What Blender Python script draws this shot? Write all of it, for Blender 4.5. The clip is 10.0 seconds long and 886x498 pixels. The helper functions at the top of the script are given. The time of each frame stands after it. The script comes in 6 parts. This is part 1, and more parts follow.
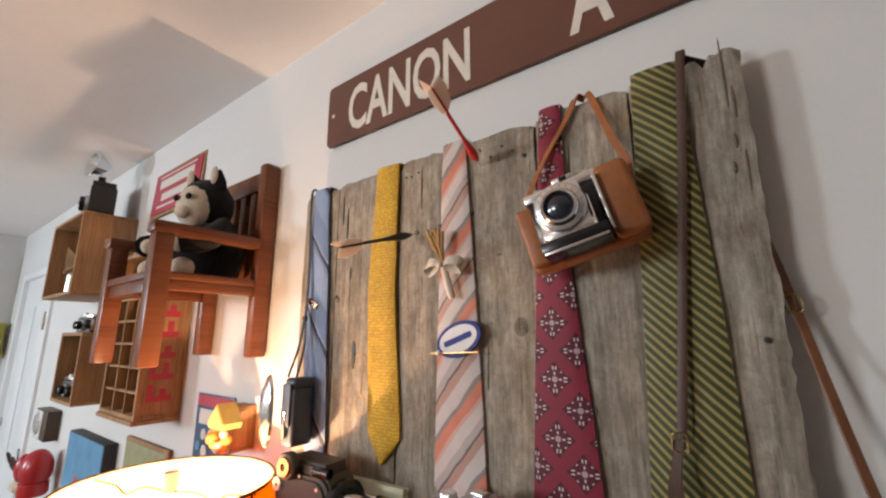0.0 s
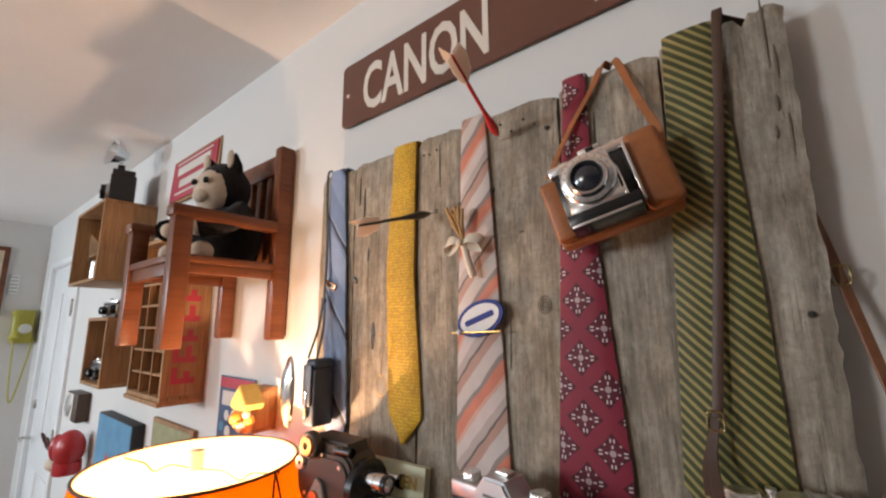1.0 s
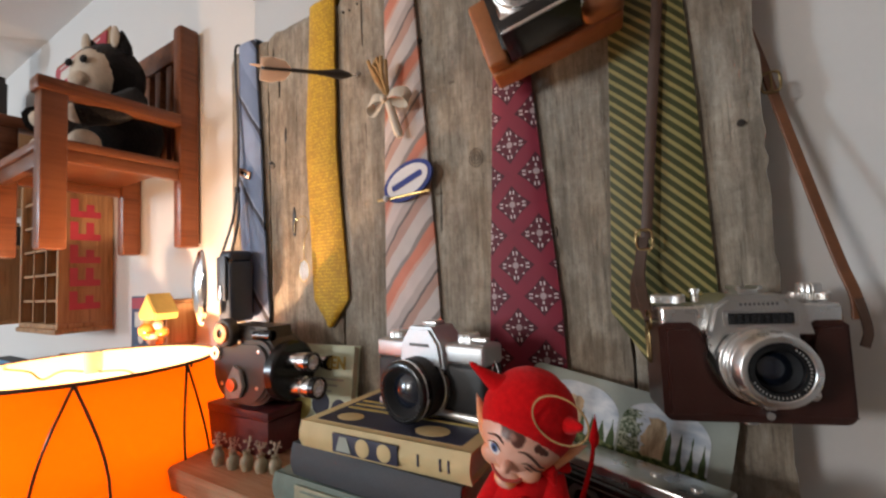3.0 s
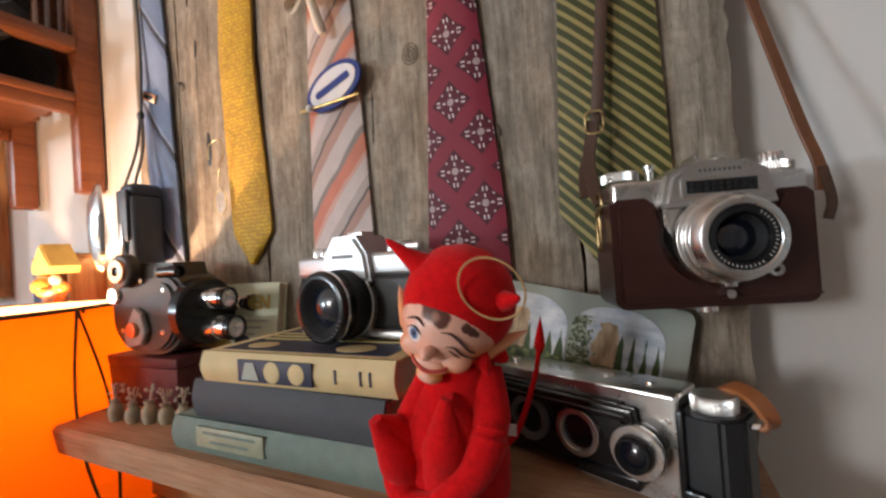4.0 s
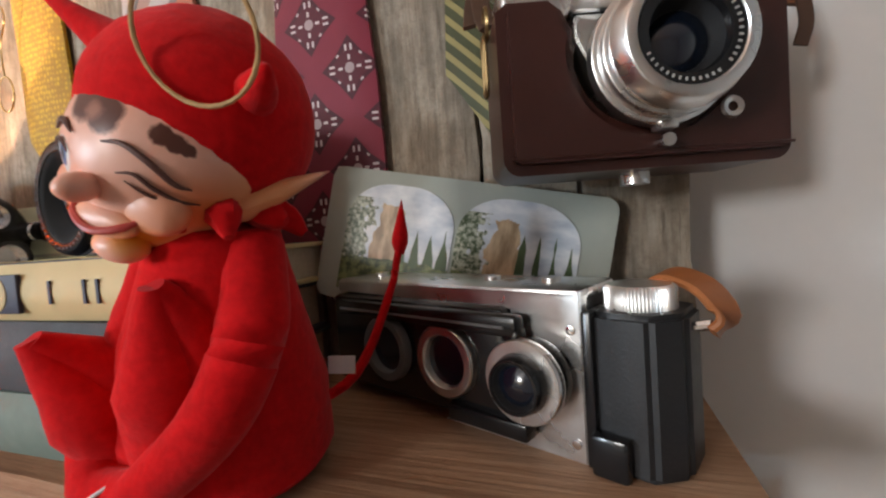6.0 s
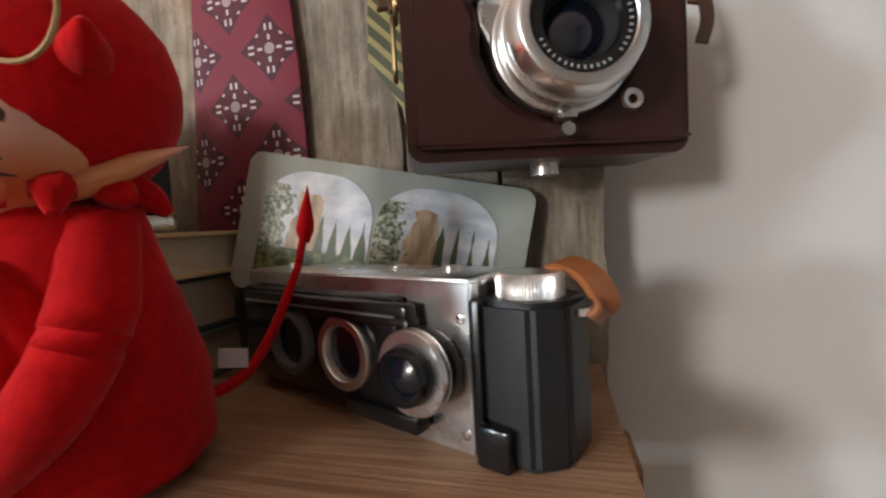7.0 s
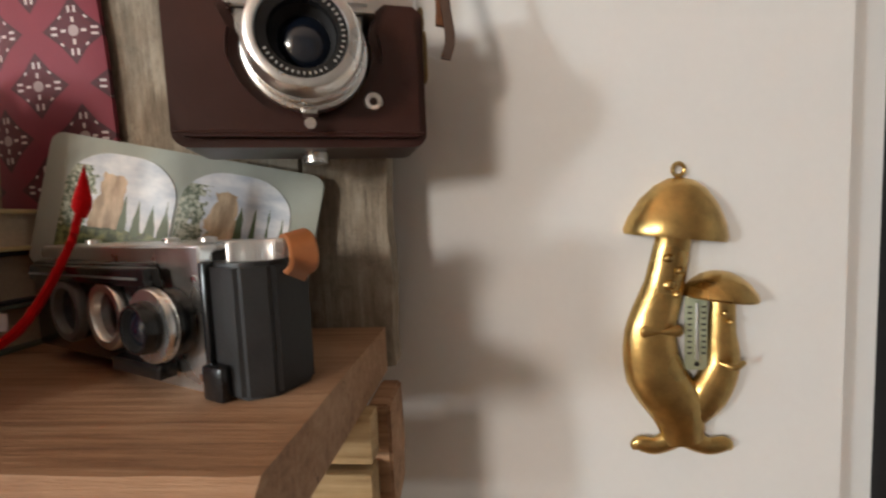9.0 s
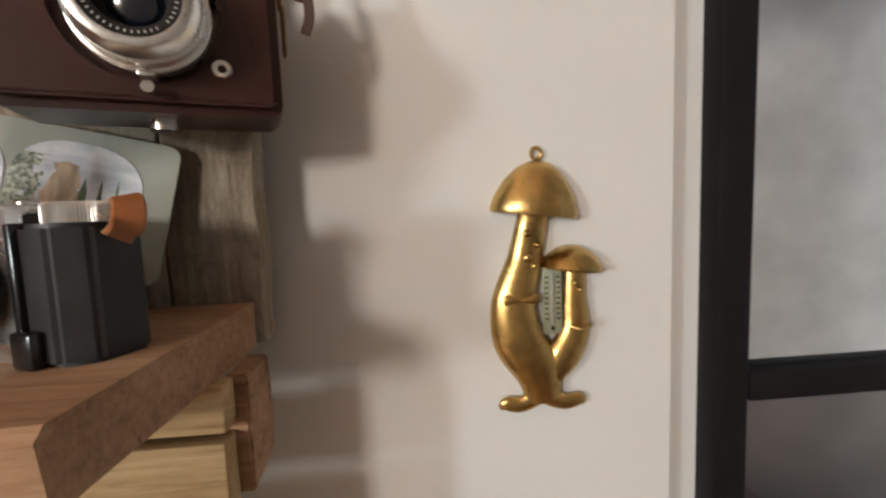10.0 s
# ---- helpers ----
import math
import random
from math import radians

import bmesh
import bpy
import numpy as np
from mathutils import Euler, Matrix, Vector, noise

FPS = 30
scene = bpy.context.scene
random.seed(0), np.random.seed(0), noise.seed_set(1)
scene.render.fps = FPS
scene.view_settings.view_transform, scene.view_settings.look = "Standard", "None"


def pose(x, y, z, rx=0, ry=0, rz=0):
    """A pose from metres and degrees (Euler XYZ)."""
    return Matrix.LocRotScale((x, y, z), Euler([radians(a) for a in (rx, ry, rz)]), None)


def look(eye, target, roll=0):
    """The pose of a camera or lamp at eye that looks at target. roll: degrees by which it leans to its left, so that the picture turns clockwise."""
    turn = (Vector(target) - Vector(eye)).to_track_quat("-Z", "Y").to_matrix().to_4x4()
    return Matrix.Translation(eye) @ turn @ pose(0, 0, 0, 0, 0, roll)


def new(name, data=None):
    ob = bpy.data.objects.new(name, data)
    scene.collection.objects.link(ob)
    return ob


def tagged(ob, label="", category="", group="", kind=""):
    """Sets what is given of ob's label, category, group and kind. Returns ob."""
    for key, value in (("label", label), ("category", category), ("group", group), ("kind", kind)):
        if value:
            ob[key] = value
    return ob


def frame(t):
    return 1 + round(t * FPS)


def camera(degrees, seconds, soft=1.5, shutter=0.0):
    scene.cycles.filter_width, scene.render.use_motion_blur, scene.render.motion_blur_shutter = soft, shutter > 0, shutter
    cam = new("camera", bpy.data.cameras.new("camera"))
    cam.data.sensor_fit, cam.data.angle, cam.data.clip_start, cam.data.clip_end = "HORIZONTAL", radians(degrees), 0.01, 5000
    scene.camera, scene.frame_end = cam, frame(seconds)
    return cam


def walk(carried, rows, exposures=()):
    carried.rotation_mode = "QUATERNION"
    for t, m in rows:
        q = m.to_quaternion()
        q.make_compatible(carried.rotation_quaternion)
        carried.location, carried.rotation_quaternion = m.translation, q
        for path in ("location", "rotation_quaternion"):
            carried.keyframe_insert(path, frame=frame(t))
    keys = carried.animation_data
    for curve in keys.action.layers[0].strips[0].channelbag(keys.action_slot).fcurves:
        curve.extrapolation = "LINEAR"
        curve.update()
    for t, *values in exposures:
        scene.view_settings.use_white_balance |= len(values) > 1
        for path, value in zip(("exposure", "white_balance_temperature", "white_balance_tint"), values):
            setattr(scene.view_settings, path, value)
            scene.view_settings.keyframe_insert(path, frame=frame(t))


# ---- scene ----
cam = camera(93.7, 10.0, soft=2.2, shutter=0.4)
PATH = [
    (0, (-0.062, 0.039, 1.485), (-1.23, 1.609, 1.9), -0.2),
    (0.5, (-0.073, 0.04, 1.483), (-1.286, 1.581, 1.876), -0.2),
    (1, (-0.079, 0.046, 1.475), (-1.307, 1.585, 1.829), -0.4),
    (1.5, (-0.08, 0.059, 1.455), (-1.287, 1.625, 1.753), -0.7),
    (2, (-0.083, 0.074, 1.424), (-1.247, 1.682, 1.667), -1.2),
    (2.5, (-0.09, 0.088, 1.392), (-1.192, 1.747, 1.576), -1.8),
    (2.7, (-0.095, 0.094, 1.38), (-1.165, 1.776, 1.537), -2.1),
    (3.8, (-0.103, 0.164, 1.296), (-1.027, 1.937, 1.358), -3.5),
    (4, (-0.107, 0.174, 1.284), (-0.982, 1.972, 1.319), -3.8),
    (4.5, (-0.1, 0.214, 1.257), (-0.914, 2.041, 1.26), -4.1),
    (5, (-0.091, 0.251, 1.239), (-0.862, 2.096, 1.208), -4.1),
    (5.2, (-0.09, 0.266, 1.231), (-0.846, 2.117, 1.185), -4.1),
    (6.3, (-0.095, 0.301, 1.216), (-0.706, 2.203, 1.113), -3.9),
    (6.5, (-0.091, 0.306, 1.214), (-0.667, 2.218, 1.11), -3.7),
    (7, (-0.069, 0.307, 1.212), (-0.577, 2.238, 1.097), -3.2),
    (7.5, (-0.052, 0.307, 1.207), (-0.505, 2.253, 1.117), -2.7),
    (8, (-0.029, 0.296, 1.209), (-0.388, 2.261, 1.104), -2.6),
    (8.5, (0.0, 0.286, 1.207), (-0.282, 2.262, 1.073), -2.5),
    (9, (0.02, 0.285, 1.2), (-0.157, 2.271, 1.044), -2.5),
    (9.5, (0.045, 0.284, 1.192), (0.011, 2.276, 1.019), -2.4),
    (10, (0.061, 0.272, 1.184), (0.216, 2.257, 1.0), -2.2),
]
walk(cam, [(t, look(eye, target, roll)) for t, eye, target, roll in PATH],
     exposures=[(0, 0.03, 6500, 10), (2.5, -0.1, 6500, 10), (4.0, 0.1, 6450, 10), (5.0, 0.38, 6450, 10), (6.5, 0.46, 6500, 10), (8.5, 0.68, 7000, 10), (10, 0.64, 7300, 11)])

# ---- light ----
FLOOR, CEIL, WALL, SHELF = -0.22, 2.22, 0.6, 1.128
world = bpy.data.worlds.new("sky")
scene.world = world
world.use_nodes = True
wn = world.node_tree.nodes
sky = wn.new("ShaderNodeTexSky")
sky.sky_type, sky.sun_disc = "NISHITA", False
sky.sun_elevation, sky.sun_rotation = radians(35), radians(200)
world.node_tree.links.new(sky.outputs[0], wn["Background"].inputs[0])
wn["Background"].inputs[1].default_value = 0.1


def area(name, at, target, sx, sy, watts, colour):
    d = bpy.data.lights.new(name, "AREA")
    d.shape, d.size, d.size_y, d.energy, d.color = "RECTANGLE", sx, sy, watts, colour
    ob = new(name, d)
    ob.matrix_world = look(at, target)
    return ob


def point(name, at, watts, colour, radius):
    d = bpy.data.lights.new(name, "POINT")
    d.energy, d.color, d.shadow_soft_size = watts, colour, radius
    ob = new(name, d)
    ob.location = at
    return ob


area("window_daylight", (-1.9, -2.92, 1.8), (0.0, 0.6, 1.1), 0.5, 0.5, 40, (0.97, 0.95, 0.94))
area("window_daylight", (-4.05, -2.92, 1.6), (-1.2, 0.6, 1.3), 0.36, 0.5, 66, (0.74, 0.88, 1.0))
point("lamp_bulb", (-0.872, 0.372, 1.155), 30, (1.0, 0.64, 0.4), 0.016)

# ---- materials ----

class Nodes:
    """Short names for node maths."""
    def __init__(self, name):
        self.mat = bpy.data.materials.new(name)
        self.mat.use_nodes = True
        self.t = self.mat.node_tree
        self.b = self.t.nodes["Principled BSDF"]

    def node(self, kind, **props):
        n = self.t.nodes.new(kind)
        for k, v in props.items():
            if k == "operation":
                n.operation = v
            elif k == "data_type":
                n.data_type = v
            elif k == "blend_type":
                n.blend_type = v
            elif k == "feature":
                n.feature = v
        return n

    def put(self, sock, v):
        if hasattr(v, "is_output"):
            self.t.links.new(v, sock)
        elif isinstance(v, (tuple, list)) and len(v) == 3 and sock.type == "RGBA":
            sock.default_value = (*v, 1)
        else:
            sock.default_value = v

    def m(self, op, a, b=0.0, c=None):
        n = self.node("ShaderNodeMath", operation=op)
        self.put(n.inputs[0], a)
        self.put(n.inputs[1], b)
        if c is not None:
            self.put(n.inputs[2], c)
        return n.outputs[0]

    def mix(self, f, a, b, blend="MIX"):
        n = self.node("ShaderNodeMix", data_type="RGBA", blend_type=blend)
        self.put(n.inputs[0], f)
        self.put(n.inputs[6], a)
        self.put(n.inputs[7], b)
        return n.outputs[2]

    def coords(self, scale=(1, 1, 1)):
        tc = self.node("ShaderNodeTexCoord")
        mp = self.node("ShaderNodeMapping")
        self.put(mp.inputs[0], tc.outputs["Object"])
        mp.inputs[3].default_value = scale
        return mp.outputs[0]

    def xyz(self):
        tc = self.node("ShaderNodeTexCoord")
        sp = self.node("ShaderNodeSeparateXYZ")
        self.put(sp.inputs[0], tc.outputs["Object"])
        return sp.outputs

    def noise(self, scale, detail=4.0, stretch=(1, 1, 1), rough=0.55, vec=None):
        n = self.node("ShaderNodeTexNoise")
        self.put(n.inputs["Vector"], vec or self.coords(stretch))
        n.inputs["Scale"].default_value, n.inputs["Detail"].default_value = scale, detail
        n.inputs["Roughness"].default_value = rough
        return n.outputs[0]

    def ramp(self, f, *stops):
        n = self.node("ShaderNodeValToRGB")
        r = n.color_ramp
        while len(r.elements) < len(stops):
            r.elements.new(0.5)
        for e, (p, c) in zip(r.elements, stops):
            e.position, e.color = p, (*c, 1) if len(c) == 3 else c
        self.put(n.inputs[0], f)
        return n.outputs[0]

    def bump(self, h, strength=0.3, dist=0.001):
        n = self.node("ShaderNodeBump")
        n.inputs["Strength"].default_value, n.inputs["Distance"].default_value = strength, dist
        self.put(n.inputs["Height"], h)
        self.put(self.b.inputs["Normal"], n.outputs[0])

    def random(self):
        return self.node("ShaderNodeObjectInfo").outputs["Random"]

    def done(self, colour=None, rough=0.6, metal=0.0, spec=None, sheen=0.0):
        if colour is not None:
            self.put(self.b.inputs["Base Color"], colour)
        self.put(self.b.inputs["Roughness"], rough)
        self.b.inputs["Metallic"].default_value = metal
        if spec is not None:
            self.b.inputs["Specular IOR Level"].default_value = spec
        self.b.inputs["Sheen Weight"].default_value = sheen
        return self.mat


def plain(name, colour, rough=0.6, metal=0.0, vary=0.18, scale=60, bump=0.15, spec=None, sheen=0.0, dist=0.0006, gloss_wear=0.3):
    """A paint, leather, metal or plastic with fine grain and larger wear."""
    n = Nodes(name)
    a, b = n.noise(scale), n.noise(scale * 0.12, 3)
    f = n.m("MULTIPLY_ADD", a, 0.5, n.m("MULTIPLY", b, 0.5))
    lo, hi = tuple(c * (1 - vary) for c in colour), tuple(min(1, c * (1 + vary)) for c in colour)
    col = n.ramp(f, (0.3, lo), (0.7, hi))
    r = n.m("MULTIPLY_ADD", b, gloss_wear, max(0.02, rough - gloss_wear / 2))
    n.bump(a, bump, dist)
    return n.done(col, r, metal, spec, sheen)


def wood(name, dark, mid, light, axis="z", scale=1.0, rough=0.7, bump=0.5, weather=0.0, dist=0.001):
    n = Nodes(name)
    long = {"x": (0.05, 1, 1), "y": (1, 0.05, 1), "z": (1, 1, 0.05)}[axis]
    shift = n.m("MULTIPLY", n.random(), 37.0)
    vec = n.node("ShaderNodeVectorMath", operation="ADD")
    n.put(vec.inputs[0], n.coords(long))
    n.put(vec.inputs[1], shift)
    v = vec.outputs[0]
    fine = n.noise(420 * scale, 5, vec=v, rough=0.65)
    broad = n.noise(60 * scale, 4, vec=v)
    blot = n.noise(9 * scale, 3) if axis != "x" else n.noise(60 * scale, 6, (0.5, 1, 1), 0.75)
    f = n.m("MULTIPLY_ADD", fine, 0.45, n.m("MULTIPLY_ADD", broad, 0.4, n.m("MULTIPLY", blot, 0.25)))
    col = n.ramp(f, (0.41, dark), (0.53, mid), (0.66, light))
    col = n.mix(n.m("MULTIPLY", n.random(), 0.35), col, tuple(c * 0.75 for c in mid))
    if weather > 0.6:
        # silvered and brown patches, saw roughness across the grain, then fine checks along it
        hue = n.ramp(n.noise(7, 5, (1, 1, 0.4), 0.65), (0.38, (0.29, 0.265, 0.225)), (0.52, (0.37, 0.315, 0.245)), (0.68, (0.33, 0.235, 0.15)))
        col = n.mix(0.62, col, n.mix(1.0, hue, n.ramp(f, (0.4, (0.55, 0.55, 0.55)), (0.68, (1.4, 1.4, 1.4))), "MULTIPLY"))
        mott = n.noise(75, 6, (1, 1, 0.45), 0.75)
        col = n.mix(n.m("MULTIPLY", n.ramp(mott, (0.36, (1, 1, 1)), (0.56, (0, 0, 0))), 0.5), col, (0.13, 0.105, 0.08))
        col = n.mix(n.m("MULTIPLY", n.ramp(mott, (0.53, (0, 0, 0)), (0.7, (1, 1, 1))), 0.4), col, (0.52, 0.47, 0.39))
        saw = n.noise(150, 5, (0.4, 1, 1), 0.75)
        col = n.mix(n.m("MULTIPLY", n.ramp(saw, (0.54, (0, 0, 0)), (0.72, (1, 1, 1))), 0.35), col, (0.1, 0.08, 0.06))
        grime = n.ramp(n.noise(22, 6, (1, 1, 0.3), 0.75), (0.46, (0, 0, 0)), (0.66, (1, 1, 1)))
        col = n.mix(n.m("MULTIPLY", grime, 0.5), col, (0.12, 0.092, 0.066))
        fibre = n.m("GREATER_THAN", n.noise(300, 5, (1, 1, 0.05), 0.75), 0.62)
        col = n.mix(n.m("MULTIPLY", fibre, 0.35), col, (0.06, 0.048, 0.036))
        f = n.m("ADD", n.m("MULTIPLY_ADD", saw, 0.4, n.m("MULTIPLY", mott, 0.5)), n.m("SUBTRACT", n.m("MULTIPLY", f, 0.6), n.m("MULTIPLY", fibre, 0.2)))
    if weather:
        cracks = n.m("GREATER_THAN", n.noise(95 * scale, 4, vec=v, rough=0.65), 0.67 if weather > 0.6 else 0.645)
        col = n.mix(n.m("MULTIPLY", cracks, weather), col, tuple(c * 0.25 for c in dark))
        f = n.m("SUBTRACT", f, n.m("MULTIPLY", cracks, 0.35))
    n.bump(f, bump, dist)
    return n.done(col, rough, 0.0, 0.3)


def fabric(n, col, rough=0.75, sheen=0.25, weave=900):
    h = n.noise(weave, 2)
    n.bump(h, 0.35, 0.0004)
    col = n.mix(n.m("MULTIPLY", n.noise(30, 3), 0.35), col, (0.0, 0.0, 0.0))
    return n.done(col, rough, 0.0, 0.3, sheen)


def stripes(name, bands, period, dx, dz, rough=0.55, weave=900):
    """Diagonal stripes; bands are (position, colour) over one period."""
    n = Nodes(name)
    x, y, z = n.xyz()
    u = n.m("ADD", n.m("MULTIPLY", x, dx / period), n.m("MULTIPLY", z, dz / period))
    u = n.m("ADD", u, n.m("MULTIPLY", n.noise(25, 2), 0.12))
    r = n.node("ShaderNodeValToRGB")
    r.color_ramp.interpolation = "CONSTANT"
    els = r.color_ramp.elements
    while len(els) < len(bands):
        els.new(0.5)
    for e, (p, c) in zip(els, bands):
        e.position, e.color = p, (*c, 1)
    n.put(r.inputs[0], n.m("FRACT", u))
    return fabric(n, r.outputs[0], rough, 0.2, weave)


def medallions(name, ground, dark, white):
    n = Nodes(name)
    x, y, z = n.xyz()
    px, pz = 0.058, 0.068

    def flower(ox, oz):
        a = n.m("SUBTRACT", n.m("FRACT", n.m("ADD", n.m("DIVIDE", x, px), ox)), 0.5)
        b = n.m("SUBTRACT", n.m("FRACT", n.m("ADD", n.m("DIVIDE", z, pz), oz)), 0.5)
        a, b = n.m("ABSOLUTE", n.m("MULTIPLY", a, px)), n.m("ABSOLUTE", n.m("MULTIPLY", b, pz))
        d = n.m("ADD", a, b)
        diag = n.m("ABSOLUTE", n.m("SUBTRACT", a, b))
        low, high = n.m("MINIMUM", a, b), n.m("MAXIMUM", a, b)
        form = n.m("ADD", high, n.m("MULTIPLY", low, 1.25))
        rim = n.m("LESS_THAN", n.m("ABSOLUTE", n.m("SUBTRACT", form, 0.0195)), 0.0022)
        cross = n.m("MULTIPLY", n.m("LESS_THAN", form, 0.0175), n.m("LESS_THAN", low, 0.007))
        body = n.m("MAXIMUM", rim, n.m("MULTIPLY", cross, 0.8))
        r = n.m("SQRT", n.m("ADD", n.m("MULTIPLY", a, a), n.m("MULTIPLY", b, b)))
        core = n.m("MULTIPLY", n.m("LESS_THAN", r, 0.0036), 0.55)
        tip = n.m("MULTIPLY", n.m("LESS_THAN", n.m("ABSOLUTE", n.m("SUBTRACT", high, 0.0135)), 0.0021), n.m("LESS_THAN", n.m("ABSOLUTE", n.m("SUBTRACT", low, 0.002)), 0.0008))
        stem = n.m("MULTIPLY", n.m("LESS_THAN", n.m("ABSOLUTE", n.m("SUBTRACT", high, 0.007)), 0.0017), n.m("LESS_THAN", low, 0.0009))
        petal = n.m("MULTIPLY", n.m("LESS_THAN", diag, 0.0017), n.m("LESS_THAN", n.m("ABSOLUTE", n.m("SUBTRACT", d, 0.0172)), 0.0009))
        return body, n.m("MAXIMUM", n.m("MAXIMUM", core, stem), n.m("MAXIMUM", tip, petal))

    ox, oz = 0.5 + 0.269 / px, 0.5 - 1.434 / pz
    b1, w1 = flower(ox, oz)
    b2, w2 = flower(ox + 0.5, oz + 0.5)
    col = n.mix(n.m("MULTIPLY", n.m("MAXIMUM", b1, b2), 0.85), ground, dark)
    col = n.mix(n.m("MAXIMUM", w1, w2), col, white)
    return fabric(n, col, 0.6, 0.2)


def cells(name, a, b, scale):
    n = Nodes(name)
    v = n.node("ShaderNodeTexVoronoi")
    n.put(v.inputs["Vector"], n.coords((1, 0.2, 0.75)))
    v.inputs["Scale"].default_value, v.inputs["Randomness"].default_value = scale, 0.35
    col = n.ramp(v.outputs["Distance"], (0.25, a), (0.5, b))
    return fabric(n, col, 0.6, 0.2, 600)


def glow(name, colour, rough=0.8, through_part=0.6):
    """A lampshade cloth that lets light through."""
    n = Nodes(name)
    col = n.mix(n.m("MULTIPLY", n.noise(14, 3), 0.3), colour, tuple(c * 0.7 for c in colour))
    d, tr, mx = n.node("ShaderNodeBsdfDiffuse"), n.node("ShaderNodeBsdfTranslucent"), n.node("ShaderNodeMixShader")
    n.put(d.inputs[0], col)
    n.put(tr.inputs[0], col)
    mx.inputs[0].default_value = through_part
    n.t.links.new(d.outputs[0], mx.inputs[1])
    n.t.links.new(tr.outputs[0], mx.inputs[2])
    n.t.links.new(mx.outputs[0], n.t.nodes["Material Output"].inputs[0])
    return n.mat


def glass(name, colour=(1, 1, 1), rough=0.02):
    n = Nodes(name)
    n.b.inputs["Transmission Weight"].default_value = 1.0
    n.b.inputs["IOR"].default_value = 1.45
    return n.done(colour, rough)


def scenery(name):
    """Printed view on the card: sky, cliff, trees and a dark meadow."""
    n = Nodes(name)
    x, y, z = n.xyz()
    half = n.m("SUBTRACT", x, n.m("MULTIPLY", n.m("GREATER_THAN", x, 0.0), 0.074))
    u = n.m("DIVIDE", n.m("ADD", half, 0.074), 0.072)
    w = n.m("DIVIDE", n.m("ADD", z, 0.036), 0.071)
    sky_c = n.ramp(n.noise(45, 4, (1, 1, 2)), (0.35, (0.44, 0.5, 0.57)), (0.65, (0.78, 0.8, 0.82)))
    edge = n.m("MULTIPLY_ADD", n.noise(90, 3), 0.16, 0.0)
    cliff = n.m("LESS_THAN", n.m("ABSOLUTE", n.m("SUBTRACT", n.m("ADD", u, edge), 0.5)), n.m("MULTIPLY_ADD", w, -0.12, 0.2))
    cliff = n.m("MULTIPLY", cliff, n.m("LESS_THAN", n.m("ADD", w, edge), 0.9))
    cliff_c = n.ramp(n.noise(160, 4, (1, 1, 0.3)), (0.35, (0.3, 0.2, 0.11)), (0.65, (0.66, 0.49, 0.31)))
    col = n.mix(cliff, sky_c, cliff_c)
    tree = n.m("LESS_THAN", n.m("ADD", u, n.m("MULTIPLY_ADD", n.noise(170, 4), 0.7, -0.33)), 0.25)
    tree = n.m("MULTIPLY", tree, n.m("LESS_THAN", w, 0.86))
    tree_c = n.ramp(n.noise(420, 3), (0.4, (0.05, 0.08, 0.03)), (0.62, (0.5, 0.52, 0.4)))
    col = n.mix(tree, col, tree_c)
    spike = n.m("ABSOLUTE", n.m("SUBTRACT", n.m("FRACT", n.m("MULTIPLY", u, 8.0)), 0.5))
    fir = n.m("LESS_THAN", n.m("ADD", w, spike), n.m("MULTIPLY_ADD", n.noise(40, 2), 0.6, 0.38))
    fir = n.m("MULTIPLY", fir, n.m("GREATER_THAN", u, 0.52))
    col = n.mix(fir, col, (0.06, 0.10, 0.035))
    ground = n.m("LESS_THAN", n.m("ADD", w, n.m("MULTIPLY", n.noise(80, 3), 0.2)), 0.42)
    col = n.mix(ground, col, n.ramp(n.noise(240, 3), (0.4, (0.035, 0.06, 0.015)), (0.65, (0.24, 0.27, 0.1))))
    return n.done(col, 0.45)


WALLPAINT = plain("wall_paint", (0.66, 0.65, 0.635), 0.75, 0, 0.02, 140, 0.06)
CEILPAINT = plain("ceiling_paint", (0.9, 0.87, 0.85), 0.85, 0, 0.02, 90, 0.08)
WHITE = plain("white_gloss_paint", (0.78, 0.79, 0.8), 0.4, 0, 0.03, 60, 0.04)
FLOORWOOD = wood("floor_boards", (0.12, 0.07, 0.04), (0.22, 0.13, 0.07), (0.32, 0.2, 0.11), "x", 0.4, 0.4)
BARN = wood("barn_wood", (0.14, 0.11, 0.08), (0.32, 0.265, 0.2), (0.47, 0.405, 0.325), "z", 0.6, 0.85, 0.9, 0.8, 0.003)
SHELFWOOD = wood("shelf_wood", (0.16, 0.08, 0.043), (0.36, 0.2, 0.112), (0.49, 0.31, 0.195), "x", 0.55, 0.7, 1.0, 0.5, dist=0.002)
PINE = wood("raw_pine", (0.22, 0.13, 0.06), (0.42, 0.28, 0.14), (0.55, 0.39, 0.22), "x", 0.8, 0.7, 0.5)
CHAIRWOOD = wood("stained_chair_wood", (0.085, 0.026, 0.011), (0.16, 0.052, 0.021), (0.21, 0.075, 0.032), "y", 0.35, 0.32, 0.12)
CRATEWOOD = wood("crate_wood", (0.16, 0.08, 0.035), (0.34, 0.18, 0.08), (0.46, 0.27, 0.13), "z", 0.5, 0.6, 0.35, 0.3)
SIGNBROWN = plain("brown_enamel", (0.115, 0.045, 0.03), 0.35, 0, 0.06, 40, 0.03)
SIGNWHITE = plain("cream_reflective", (0.62, 0.58, 0.52), 0.5, 0, 0.08, 200, 0.05)
LEATHER_D = plain("oxblood_leather", (0.046, 0.0145, 0.011), 0.33, 0, 0.12, 350, 0.1, dist=0.0002, gloss_wear=0.06)
